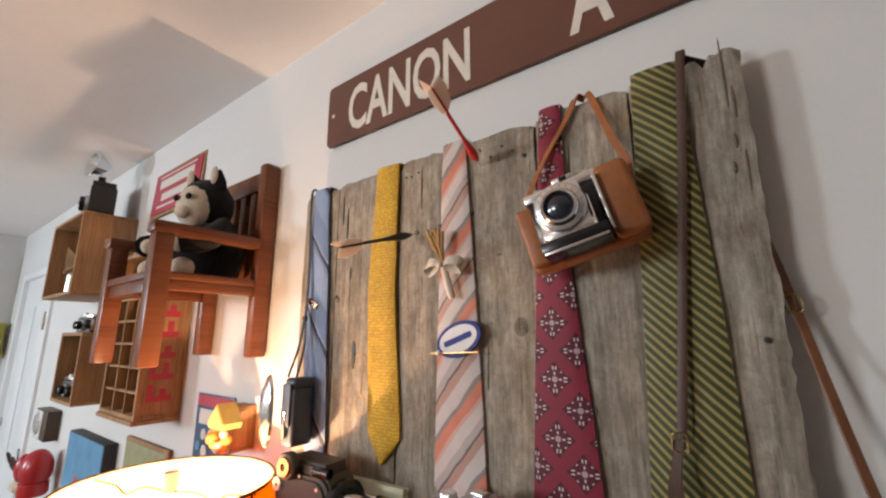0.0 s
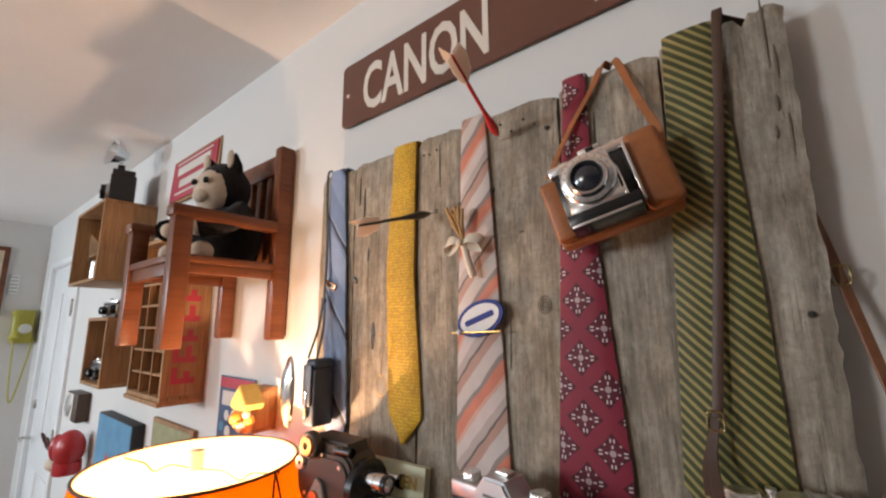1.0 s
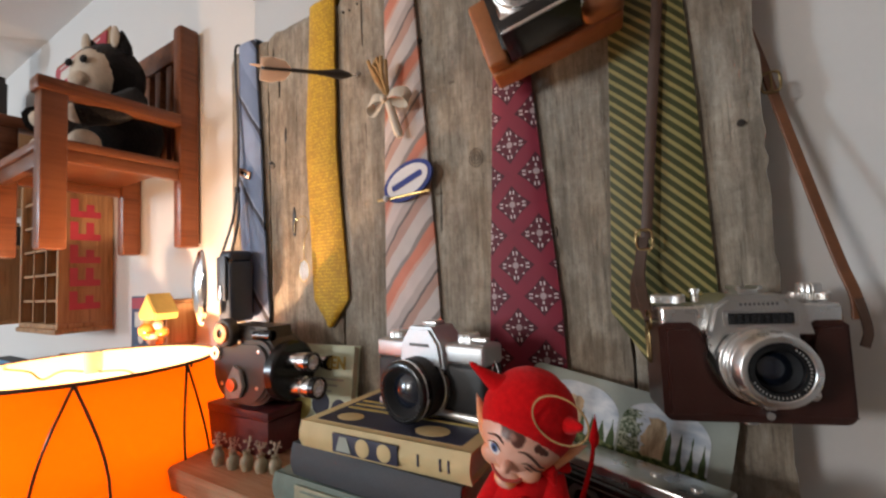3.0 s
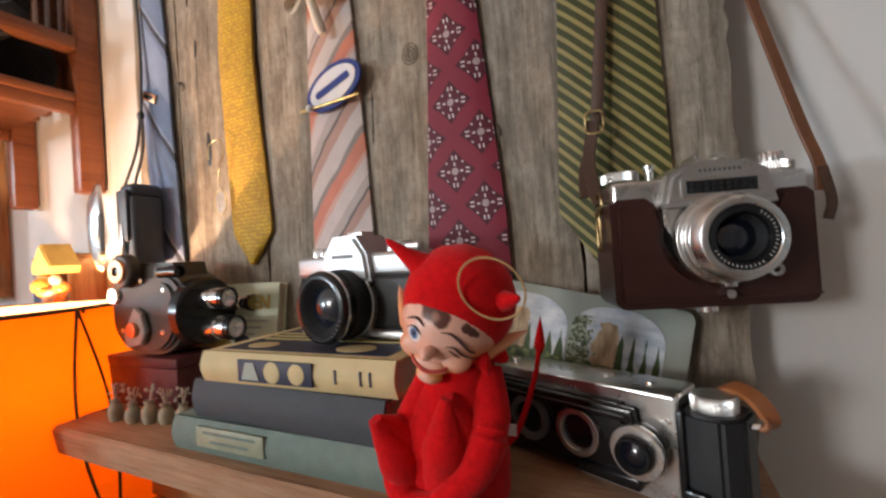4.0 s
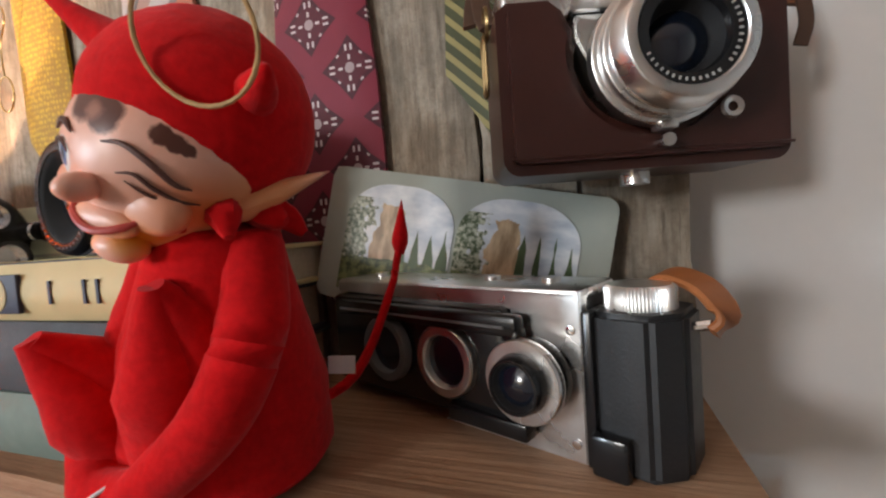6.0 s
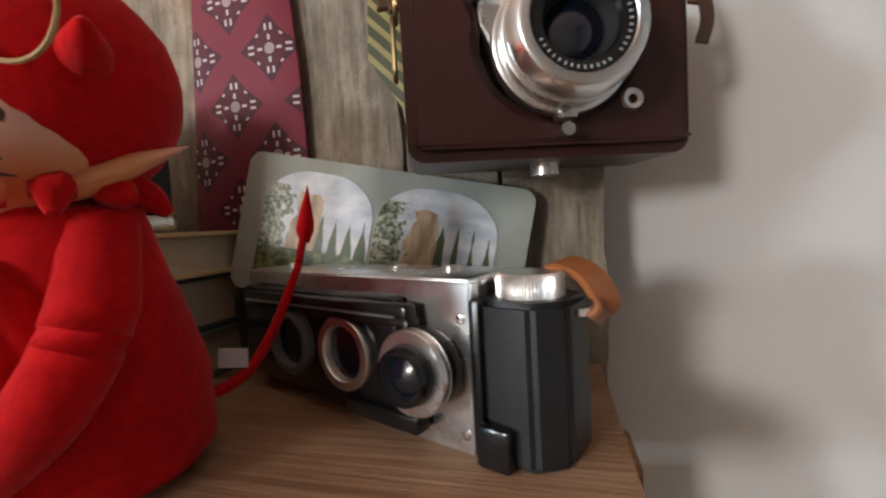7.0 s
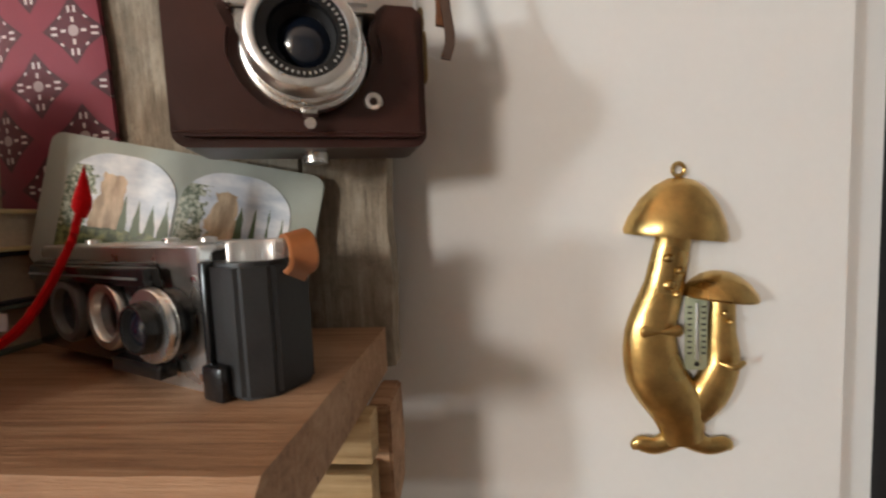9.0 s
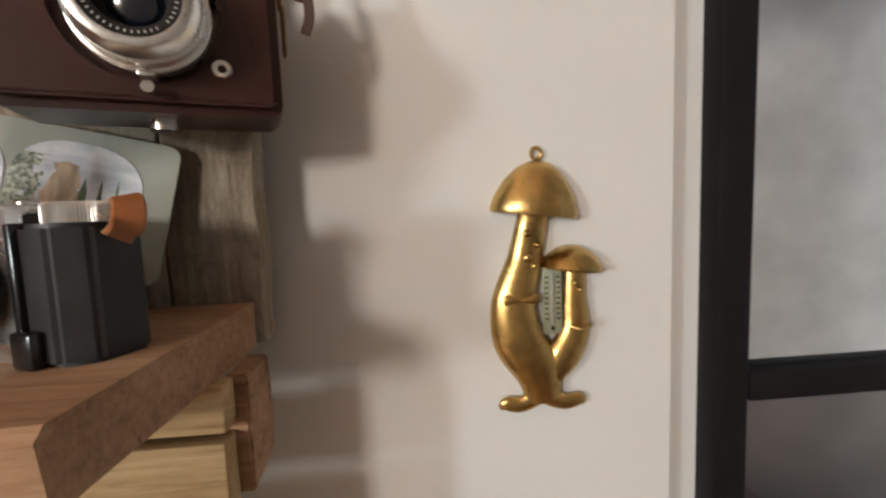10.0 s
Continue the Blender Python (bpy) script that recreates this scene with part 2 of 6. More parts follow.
LEATHER_T = plain("tan_leather", (0.31, 0.105, 0.032), 0.45, 0, 0.22, 120, 0.2, dist=0.0004, gloss_wear=0.12)
LEATHER_S = plain("strap_leather", (0.065, 0.031, 0.018), 0.55, 0, 0.3, 90, 0.3)
LEATHER_B = plain("brown_strap_leather", (0.17, 0.066, 0.028), 0.5, 0, 0.3, 110, 0.25, dist=0.0004)
CHROME = plain("satin_chrome", (0.78, 0.78, 0.77), 0.3, 1.0, 0.06, 300, 0.06)
SATIN = plain("matt_chrome", (0.55, 0.56, 0.57), 0.46, 1.0, 0.06, 300, 0.06, gloss_wear=0.1)
BRIGHT = plain("polished_chrome", (0.85, 0.85, 0.86), 0.14, 1.0, 0.03, 80, 0.02)
BLACK = plain("black_vulcanite", (0.014, 0.014, 0.015), 0.5, 0, 0.3, 700, 0.4, dist=0.0003)
BLACKGLOSS = plain("black_enamel", (0.01, 0.01, 0.011), 0.22, 0, 0.2, 90, 0.05)
LENS = plain("lens_glass", (0.006, 0.010, 0.02), 0.16, 0, 0.1, 20, 0.0, spec=1.0)
BRASS = plain("polished_brass", (0.58, 0.39, 0.15), 0.3, 1.0, 0.35, 90, 0.4, dist=0.0011)
DULLBRASS = plain("worn_brass", (0.3, 0.21, 0.1), 0.42, 1.0, 0.3, 90, 0.15)
DRYKNOT = plain("dry_knot", (0.14, 0.11, 0.085), 0.85, 0, 0.3, 200, 0.3)
KEYGREY = plain("dull_nickel", (0.36, 0.35, 0.33), 0.45, 0, 0.15, 120, 0.1)
COPPER = plain("copper", (0.6, 0.3, 0.16), 0.35, 1.0, 0.1, 90, 0.05)
TAUPE = plain("taupe_crackle_enamel", (0.06, 0.047, 0.04), 0.5, 0, 0.15, 500, 0.3)
MAROON = plain("maroon_cloth", (0.11, 0.018, 0.022), 0.65, 0, 0.2, 200, 0.2)
REDFELT = plain("red_felt", (0.56, 0.006, 0.008), 0.95, 0, 0.25, 300, 0.6, spec=0.05, sheen=0.1)
HAIR = plain("brown_paint", (0.1, 0.04, 0.03), 0.5)
LIPS = plain("red_paint", (0.5, 0.06, 0.05), 0.4)
FUR = plain("black_plush", (0.012, 0.01, 0.01), 0.95, 0, 0.5, 260, 1.0, spec=0.05, sheen=0.15, dist=0.004)
CREAM = plain("cream_plush", (0.55, 0.45, 0.35), 0.9, 0, 0.15, 200, 0.5)
STEEL = plain("blackened_steel", (0.008, 0.007, 0.008), 0.55, 0, 0.3, 60, 0.15, spec=0.2)
PAPER = plain("page_paper", (0.55, 0.47, 0.34), 0.9, 0, 0.15, 400, 0.3)
CARDGREY = plain("grey_green_card", (0.36, 0.39, 0.34), 0.7, 0, 0.08, 70, 0.1)
BOOKCREAM = plain("cream_jacket", (0.6, 0.47, 0.24), 0.65, 0, 0.14, 40, 0.12)
NAVY = plain("navy_ink", (0.025, 0.028, 0.06), 0.6, 0, 0.3, 60, 0.1)
BOOKGREY = plain("slate_cloth", (0.055, 0.06, 0.07), 0.75, 0, 0.15, 500, 0.3)
BOOKGREEN = plain("sage_cloth", (0.15, 0.2, 0.17), 0.75, 0, 0.18, 90, 0.25)
GILT = plain("faded_gilt", (0.3, 0.32, 0.22), 0.5, 0, 0.2, 90, 0.1)
MINT = plain("mint_paper_cover", (0.6, 0.66, 0.5), 0.6, 0, 0.1, 50, 0.08)
OCHRE = plain("ochre_ink", (0.5, 0.38, 0.1), 0.6)
CLAY = plain("stone_glaze", (0.34, 0.3, 0.21), 0.5, 0, 0.3, 150, 0.2)
BUFF = plain("buff_flowers", (0.5, 0.44, 0.36), 0.8, 0, 0.25, 300, 0.3)
STRAW = plain("dried_straw", (0.45, 0.27, 0.11), 0.8, 0, 0.3, 200, 0.3)
ORGANZA = plain("ivory_ribbon", (0.66, 0.58, 0.47), 0.7, 0, 0.12, 300, 0.2)
PATCHBLUE = plain("blue_embroidery", (0.03, 0.05, 0.22), 0.8, 0, 0.25, 500, 0.4)
PATCHWHITE = plain("white_twill", (0.7, 0.7, 0.72), 0.85, 0, 0.06, 500, 0.3)
DARTRED = plain("red_lacquer", (0.5, 0.012, 0.012), 0.22, 0, 0.1, 40, 0.02)
DARTBLACK = plain("black_lacquer", (0.02, 0.016, 0.014), 0.35)
FEATHER = glow("buff_feather", (0.88, 0.74, 0.62), 0.85, 0.5)
REDSIGN = plain("red_print", (0.42, 0.035, 0.06), 0.5, 0, 0.15, 60, 0.08)
BLUEPIC = plain("sky_blue_canvas", (0.1, 0.26, 0.42), 0.7, 0, 0.25, 18, 0.2)
OLIVEPIC = plain("olive_print", (0.3, 0.29, 0.16), 0.7, 0, 0.25, 30, 0.2)
YELLOWPLASTIC = plain("yellow_plastic", (0.42, 0.38, 0.05), 0.35, 0, 0.05)
REDVINYL = plain("red_vinyl", (0.4, 0.02, 0.025), 0.3, 0, 0.15, 20, 0.1)
AMBER = plain("amber_resin", (0.75, 0.3, 0.06), 0.15, 0, 0.2, 60, 0.1)
CASEBLUE = plain("blue_black_leather", (0.045, 0.06, 0.09), 0.45, 0, 0.2, 300, 0.25)
CLEAR = glass("clear_glass")
WHITEPLASTIC = plain("white_plastic", (0.75, 0.74, 0.7), 0.4, 0, 0.05)
SHADE = glow("orange_shade_cloth", (0.8, 0.19, 0.004), 0.8, 0.42)
LINER = glow("cream_shade_liner", (0.86, 0.68, 0.36), 0.8, 0.4)
MATTBLACK = plain("matt_black", (0.004, 0.004, 0.005), 0.8)
RIBGREY = plain("dull_steel", (0.12, 0.12, 0.12), 0.5)
BLUETIE = stripes("blue_silk", [(0.0, (0.17, 0.24, 0.4)), (0.4, (0.24, 0.32, 0.5)), (0.82, (0.16, 0.22, 0.37)), (0.88, (0.018, 0.022, 0.045)), (0.96, (0.3, 0.38, 0.55))], 0.085, 0.82, 0.57)
YELLOWTIE = cells("gold_jacquard", (0.84, 0.53, 0.012), (0.52, 0.28, 0.006), 260)
STRIPETIE = stripes("coral_silk", [(0.0, (0.68, 0.235, 0.15)), (0.17, (0.68, 0.4, 0.32)), (0.23, (0.66, 0.57, 0.54)), (0.4, (0.5, 0.42, 0.39)), (0.52, (0.16, 0.135, 0.125)), (0.56, (0.5, 0.3, 0.24)), (0.7, (0.62, 0.55, 0.52)), (0.92, (0.3, 0.25, 0.23))], 0.08, 0.77, -0.64)
GREENTIE = stripes("green_silk", [(0.0, (0.055, 0.06, 0.015)), (0.5, (0.34, 0.28, 0.1)), (0.92, (0.04, 0.045, 0.012))], 0.0081, 0.71, 0.70)
REDTIE = medallions("burgundy_print_silk", (0.25, 0.018, 0.043), (0.045, 0.006, 0.014), (0.78, 0.66, 0.66))
VIEW = scenery("printed_landscape")


# ---- mesh helpers ----
def box(bm, x0, x1, y0, y1, z0, z1, bevel=0.0, seg=2, m=None):
    made = bmesh.ops.create_cube(bm, size=1)
    vs = made["verts"]
    bmesh.ops.transform(bm, matrix=Matrix.Translation(((x0 + x1) / 2, (y0 + y1) / 2, (z0 + z1) / 2)) @ Matrix.Diagonal((x1 - x0, y1 - y0, z1 - z0, 1)), verts=vs)
    if bevel:
        es = list({e for v in vs for e in v.link_edges})
        got = bmesh.ops.bevel(bm, geom=es, offset=bevel, segments=seg, affect="EDGES", profile=0.5)
        vs = list({v for f in got["faces"] for v in f.verts} | {v for v in vs if v.is_valid})
    if m is not None:
        bmesh.ops.transform(bm, matrix=m, verts=vs)
    return bm


def cube(*a, **k):
    return box(bmesh.new(), *a, **k)


def lathe(profile, n=32, m=None, bm=None):
    """Turns (radius, height) pairs about z."""
    bm = bm or bmesh.new()
    rings = []
    for r, h in profile:
        if r < 1e-6:
            rings.append([bm.verts.new((0, 0, h))] * n)
        else:
            rings.append([bm.verts.new((r * math.cos(2 * math.pi * i / n), r * math.sin(2 * math.pi * i / n), h)) for i in range(n)])
    vs = list({v for r in rings for v in r})
    for a, b in zip(rings, rings[1:]):
        for i in range(n):
            q = []
            for v in (a[i], a[(i + 1) % n], b[(i + 1) % n], b[i]):
                if v not in q:
                    q.append(v)
            if len(q) > 2:
                try:
                    bm.faces.new(q)
                except ValueError:
                    pass
    if m is not None:
        bmesh.ops.transform(bm, matrix=m, verts=vs)
    return bm


def tube(points, radius, n=8, bm=None, flat=1.0, closed=False):
    """A round or flattened cord along points; radius may be a list."""
    bm = bm or bmesh.new()
    pts = [Vector(p) for p in points]
    rad = radius if isinstance(radius, (list, tuple)) else [radius] * len(pts)
    rings, up = [], Vector((0.13, 0.31, 0.94)).normalized()
    for i, p in enumerate(pts):
        a, b = pts[max(i - 1, 0)], pts[min(i + 1, len(pts) - 1)]
        d = (b - a).normalized()
        s = d.cross(up)
        s = s.normalized() if s.length > 1e-4 else Vector((1, 0, 0))
        t = s.cross(d).normalized()
        rings.append([bm.verts.new(p + rad[i] * (s * math.cos(k) + t * flat * math.sin(k))) for k in [2 * math.pi * j / n for j in range(n)]])
    for a, b in zip(rings, rings[1:]):
        for i in range(n):
            bm.faces.new((a[i], a[(i + 1) % n], b[(i + 1) % n], b[i]))
    bm.faces.new(rings[0][::-1])
    bm.faces.new(rings[-1])
    return bm


def smooth_path(points, steps=6):
    """Catmull-Rom through points."""
    p = [Vector(q) for q in points]
    p = [2 * p[0] - p[1]] + p + [2 * p[-1] - p[-2]]
    out = []
    for i in range(1, len(p) - 2):
        for k in range(steps):
            t = k / steps
            out.append(0.5 * ((2 * p[i]) + (p[i + 1] - p[i - 1]) * t + (2 * p[i - 1] - 5 * p[i] + 4 * p[i + 1] - p[i + 2]) * t * t + (3 * p[i] - p[i - 1] - 3 * p[i + 1] + p[i + 2]) * t ** 3))
    return out + [p[-2]]


def ribbon(points, width, thick, across):
    """A flat strap along points; across: the direction of its width."""
    bm, rings = bmesh.new(), []
    pts = [Vector(p) for p in points]
    for i, p in enumerate(pts):
        d = (pts[min(i + 1, len(pts) - 1)] - pts[max(i - 1, 0)]).normalized()
        a = Vector(across)
        a = (a - a.dot(d) * d).normalized()
        nrm = a.cross(d)
        w = width[i] if isinstance(width, (list, tuple)) else width
        rings.append([bm.verts.new(p + a * w / 2 * sx + nrm * thick / 2 * sy) for sx, sy in ((-1, -0.4), (-0.85, -1), (0.85, -1), (1, -0.4), (1, 0.4), (0.85, 1), (-0.85, 1), (-1, 0.4))])
    for a, b in zip(rings, rings[1:]):
        for i in range(8):
            bm.faces.new((a[i], a[(i + 1) % 8], b[(i + 1) % 8], b[i]))
    bm.faces.new(rings[0][::-1])
    bm.faces.new(rings[-1])
    return bm


def slab(outline, y0, y1, bevel=0.0, bm=None):
    """An outline of (x, z) made thick from y0 (front) to y1."""
    bm = bm or bmesh.new()
    f = [bm.verts.new((x, y0, z)) for x, z in outline]
    b = [bm.verts.new((x, y1, z)) for x, z in outline]
    n = len(outline)
    front = bm.faces.new(f)
    bm.faces.new(b[::-1])
    for i in range(n):
        bm.faces.new((f[(i + 1) % n], f[i], b[i], b[(i + 1) % n]))
    bmesh.ops.recalc_face_normals(bm, faces=bm.faces)
    if bevel:
        bmesh.ops.bevel(bm, geom=list(front.edges), offset=bevel, segments=4 if bevel > 0.004 else 2, affect="EDGES")
    return bm


def round_rect(x0, x1, z0, z1, r, n=5):
    out = []
    for cx, cz, a0 in ((x1 - r, z1 - r, 0), (x0 + r, z1 - r, 90), (x0 + r, z0 + r, 180), (x1 - r, z0 + r, 270)):
        for k in range(n + 1):
            a = radians(a0 + 90 * k / n)
            out.append((cx + r * math.cos(a), cz + r * math.sin(a)))
    return out


def ball(bm, at, r, m=None, seg=20):
    made = bmesh.ops.create_uvsphere(bm, u_segments=seg, v_segments=seg * 2 // 3, radius=1)
    r = r if isinstance(r, (tuple, list)) else (r, r, r)
    mm = Matrix.Translation(at) @ (m or Matrix.Identity(4)) @ Matrix.Diagonal((*r, 1))
    bmesh.ops.transform(bm, matrix=mm, verts=made["verts"])
    return list({f for v in made["verts"] for f in v.link_faces})


def finish(bm, name, mats, smooth=True, angle=40):
    bmesh.ops.recalc_face_normals(bm, faces=bm.faces)
    me = bpy.data.meshes.new(name)
    bm.to_mesh(me)
    bm.free()
    for mt in (mats if isinstance(mats, (list, tuple)) else [mats]):
        me.materials.append(mt)
    if smooth:
        me.shade_smooth()
        me.set_sharp_from_angle(angle=radians(angle))
    return me


def part(name, bm, material, parent, label="", smooth=True):
    ob = new(name, finish(bm, name, material, smooth))
    ob.parent = parent
    return tagged(ob, label)


def thing(name, label, category, at=(0, 0, 0), rz=0.0, rx=0.0, ry=0.0, group=""):
    ob = new(name)
    ob.empty_display_size = 0.02
    ob.matrix_world = pose(*at, rx, ry, rz)
    return tagged(ob, label, category, group)


def solid(name, bm, material, label, category, at=(0, 0, 0), kind="", group="", rz=0.0, rx=0.0, ry=0.0):
    ob = new(name, finish(bm, name, material))
    ob.matrix_world = pose(*at, rx, ry, rz)
    return tagged(ob, label, category, group, kind)


def lettering(name, words, height, material, parent, at, stretch=1.0, bold=0.0, rx=90.0, rz=0.0):
    cu = bpy.data.curves.new(name, "FONT")
    cu.body, cu.size, cu.extrude, cu.offset = words, height / 0.69, 0.0006, bold
    cu.resolution_u = 3
    tmp = bpy.data.objects.new(name, cu)
    scene.collection.objects.link(tmp)
    bpy.context.view_layer.update()
    me = bpy.data.meshes.new_from_object(tmp.evaluated_get(bpy.context.evaluated_depsgraph_get()))
    bpy.data.objects.remove(tmp)
    me.materials.clear()
    me.materials.append(material)
    me.transform(Matrix.Diagonal((stretch, 1, 1, 1)))
    me.transform(pose(*at, rx, 0, rz))
    ob = new(name, me)
    ob.parent = parent
    return ob


FRONT = pose(0, 0, 0, 90, 0, 0)      # turns a lathe's axis to face -y

# ---- the room ----
def setting(name, bm, mat, label, category):
    return solid(name, bm, mat, label, category, kind="structure")


setting("floor", cube(-4.4, 1.75, -3.2, 0.75, FLOOR - 0.1, FLOOR), FLOORWOOD, "brown wooden board floor of the room", "floor")
setting("ceiling", cube(-4.4, 1.75, -3.2, 0.75, CEIL, CEIL + 0.1), CEILPAINT, "white painted plaster ceiling", "ceiling")
bm = cube(-3.14, 0.278, WALL, WALL + 0.12, FLOOR, CEIL)
box(bm, -4.3, -4.02, WALL, WALL + 0.12, FLOOR, CEIL)
box(bm, -4.02, -3.14, WALL, WALL + 0.12, 1.9, CEIL)
box(bm, 0.33, 1.75, WALL, WALL + 0.12, 1.75, CEIL)
box(bm, 0.33, 1.75, WALL, WALL + 0.12, FLOOR, 0.55)
setting("wall_north", bm, WALLPAINT, "off-white painted wall hung with collected things", "wall")
bm = cube(-4.4, -4.3, -3.2, 0.75, FLOOR, CEIL)
setting("wall_west", bm, WALLPAINT, "off-white painted end wall", "wall")
setting("wall_east", cube(1.65, 1.75, -3.2, 0.6, FLOOR, CEIL), WALLPAINT, "off-white painted side wall", "wall")
bm = cube(-4.3, -4.15, -3.1, -3.0, FLOOR, CEIL)
box(bm, -4.15, -3.35, -3.1, -3.0, 1.95, CEIL)
box(bm, -4.15, -3.35, -3.1, -3.0, FLOOR, 0.65)
box(bm, -3.35, -2.45, -3.1, -3.0, FLOOR, CEIL)
box(bm, -1.35, 1.65, -3.1, -3.0, FLOOR, CEIL)
box(bm, -2.45, -1.35, -3.1, -3.0, 2.03, CEIL)
box(bm, -2.45, -1.35, -3.1, -3.0, FLOOR, 0.87)
# Unseen wall added behind the view to block some window light on the right.
setting("wall_partition", cube(-0.78, 1.65, -1.6, -1.5, FLOOR, CEIL), WALLPAINT, "plain painted wall, unseen and added to block window light", "wall")
setting("wall_south", bm, WALLPAINT, "off-white painted wall with two window openings", "wall")

# steel-framed window beside the shelf
win = tagged(new("window_1"), "black steel-framed window with clear panes", "window", kind="structure")
win.location = (0.3165, 0.605, 0.55)
part("frame_stile", cube(0.0, 0.031, -0.008, 0.03, 0.0, 1.2, 0.002), STEEL, win)
part("frame_stile", cube(1.3, 1.34, -0.012, 0.03, 0.0, 1.2, 0.002), STEEL, win)
for z in (0.0, 0.458, 0.83, 1.172):
    part("frame_rail", cube(0.033, 1.3, -0.008, 0.026, z, z + 0.026, 0.002), STEEL, win)
for z0, z1 in ((0.026, 0.458), (0.484, 0.83), (0.856, 1.172)):
    ob = part("pane", cube(0.033, 1.3, 0.006, 0.010, z0, z1), CLEAR, win)
    ob.visible_shadow = False
# plain grey passage behind the panes
setting("passage_wall", cube(0.2, 2.0, 1.5, 1.55, FLOOR, CEIL), plain("grey_passage_paint", (0.6, 0.58, 0.55), 0.8, 0, 0.3, 5, 0.1), "pale grey wall of the passage behind the glass", "wall")
# Brown-grey slab added so that the lowest pane comes out darker.
setting("passage_dado", cube(0.2, 2.0, 1.47, 1.498, FLOOR, 0.57, 0.006), plain("brown_grey_slab_paint", (0.17, 0.14, 0.13), 0.7, 0, 0.35, 6, 0.1), "dull brown-grey slab added low behind the glass to darken it", "trim")
setting("passage_floor", cube(0.2, 2.0, 0.72, 1.55, FLOOR - 0.05, FLOOR), FLOORWOOD, "wooden floor of the passage behind the glass", "floor")

setting("window_casing", cube(0.278, 0.33, WALL + 0.02, WALL + 0.12, FLOOR, CEIL), WALLPAINT, "painted reveal at the end of the wall", "trim")
# white door on the long wall
door = tagged(new("door_1"), "closed white panelled door with steel lever handle", "door", kind="structure")
door.location = (-4.02, WALL, FLOOR)
part("door_leaf", cube(0.05, 0.83, 0.01, 0.05, 0.0, 2.08, 0.003), WHITE, door)
for z0, z1 in ((0.2, 0.85), (1.05, 1.9)):
    for x0, x1 in ((0.13, 0.4), (0.48, 0.75)):
        part("door_panel", cube(x0, x1, 0.003, 0.012, z0, z1, 0.004), WHITE, door)
part("door_casing", cube(0.0, 0.05, -0.015, 0.05, 0.0, 2.12, 0.003), WHITE, door)
part("door_casing", cube(0.83, 0.88, -0.015, 0.05, 0.0, 2.12, 0.003), WHITE, door)
part("door_header", cube(0.05, 0.83, -0.015, 0.05, 2.08, 2.12, 0.003), WHITE, door)
h = part("door_handle", tube([(0.1, 0.0, 1.0), (0.1, -0.05, 1.0), (0.2, -0.05, 1.0)], 0.01), CHROME, door, "brushed steel lever handle")
part("deadbolt", lathe([(0.0, 0.02), (0.025, 0.02), (0.028, 0.0), (0, 0)], 20, pose(0.1, 0.01, 1.2, 90)), CHROME, door, "round steel deadbolt")
for z in (0.3, 1.05, 1.75):
    part("hinge", cube(0.815, 0.845, -0.022, 0.01, z, z + 0.1, 0.002), CHROME, door)

# ---- barn-wood panel and shelf ----
def plank(x0, x1, z0, z1, seed, ragged=1.0):
    """One rough-sawn upright board with uneven edges and a worn face."""
    rnd = random.Random(seed)
    nx, nz = 8, 60
    bm = bmesh.new()
    off = rnd.random() * 50
    top = [z1 + 0.006 * noise.noise((off + i * 0.9, 3, 1)) - (0.004 if i in (0, nx) else 0.0) for i in range(nx + 1)]
    if ragged > 1:
        top[3] -= 0.012
        top[4] -= 0.002
        top[6] += 0.006
    grid = []
    for j in range(nz + 1):
        row = []
        for i in range(nx + 1):
            u, v = i / nx, j / nz
            z = z0 + (top[i] - z0) * v
            x = x0 + (x1 - x0) * u
            if i in (0, nx):
                x += ragged * (0.0018 * noise.noise((off + i, 9.0, z * 22)) + 0.0012 * noise.noise((off + i, 4.0, z * 75)))
            edge = 0.002 if i in (0, nx) else 0.0
            y = 0.555 + edge + 0.0016 * noise.noise((x * 35 + off, 1.0, z * 6)) + 0.0012 * noise.noise((x * 90 + off, 7.0, z * 15))
            if ragged > 1 and i > nx - 3:
                y += 0.0035 * max(0.0, noise.noise((x * 60 + off, 3.0, z * 28)))
            if j == nz:
                y += 0.003
            row.append(bm.verts.new((x, y, z)))
        grid.append(row)
    back = [[bm.verts.new((v.co.x, 0.579, v.co.z)) for v in (r[0], r[-1])] for r in grid]
    for a, b, c, d in zip(grid, grid[1:], back, back[1:]):
        for i in range(nx):
            bm.faces.new((a[i], a[i + 1], b[i + 1], b[i]))
        bm.faces.new((a[0], b[0], d[0], c[0]))
        bm.faces.new((b[-1], a[-1], c[1], d[1]))
        bm.faces.new((c[0], d[0], d[1], c[1]))
    bm.faces.new((*grid[-1], back[-1][1], back[-1][0]))
    bm.faces.new((*grid[0][::-1], back[0][0], back[0][1]))
    return bm


panel = thing("barn_wood_panel", "weathered grey-brown barn-wood board panel hung on the wall", "wall panel", (-0.43, 0.6, 1.1))
shift = Matrix.Translation((0.43, -0.6, -1.1))
for i, (x0, x1, z1) in enumerate(((-0.815, -0.709, 1.783), (-0.706, -0.545, 1.786), (-0.541, -0.447, 1.790), (-0.444, -0.285, 1.789), (-0.2815, -0.158, 1.794), (-0.155, -0.099, 1.799), (-0.096, -0.04, 1.799))):
    bm = plank(x0, x1, 1.10 if i else 1.16, z1, 11 + i, 2.2 if i == 6 else 1.0)
    bm.transform(shift)
    part("plank", bm, BARN, panel)
for z in (1.25, 1.62):
    bm = cube(-0.8, -0.07, 0.579, 0.599, z, z + 0.07, 0.002)
    bm.transform(shift)
    part("batten", bm, PINE, panel)
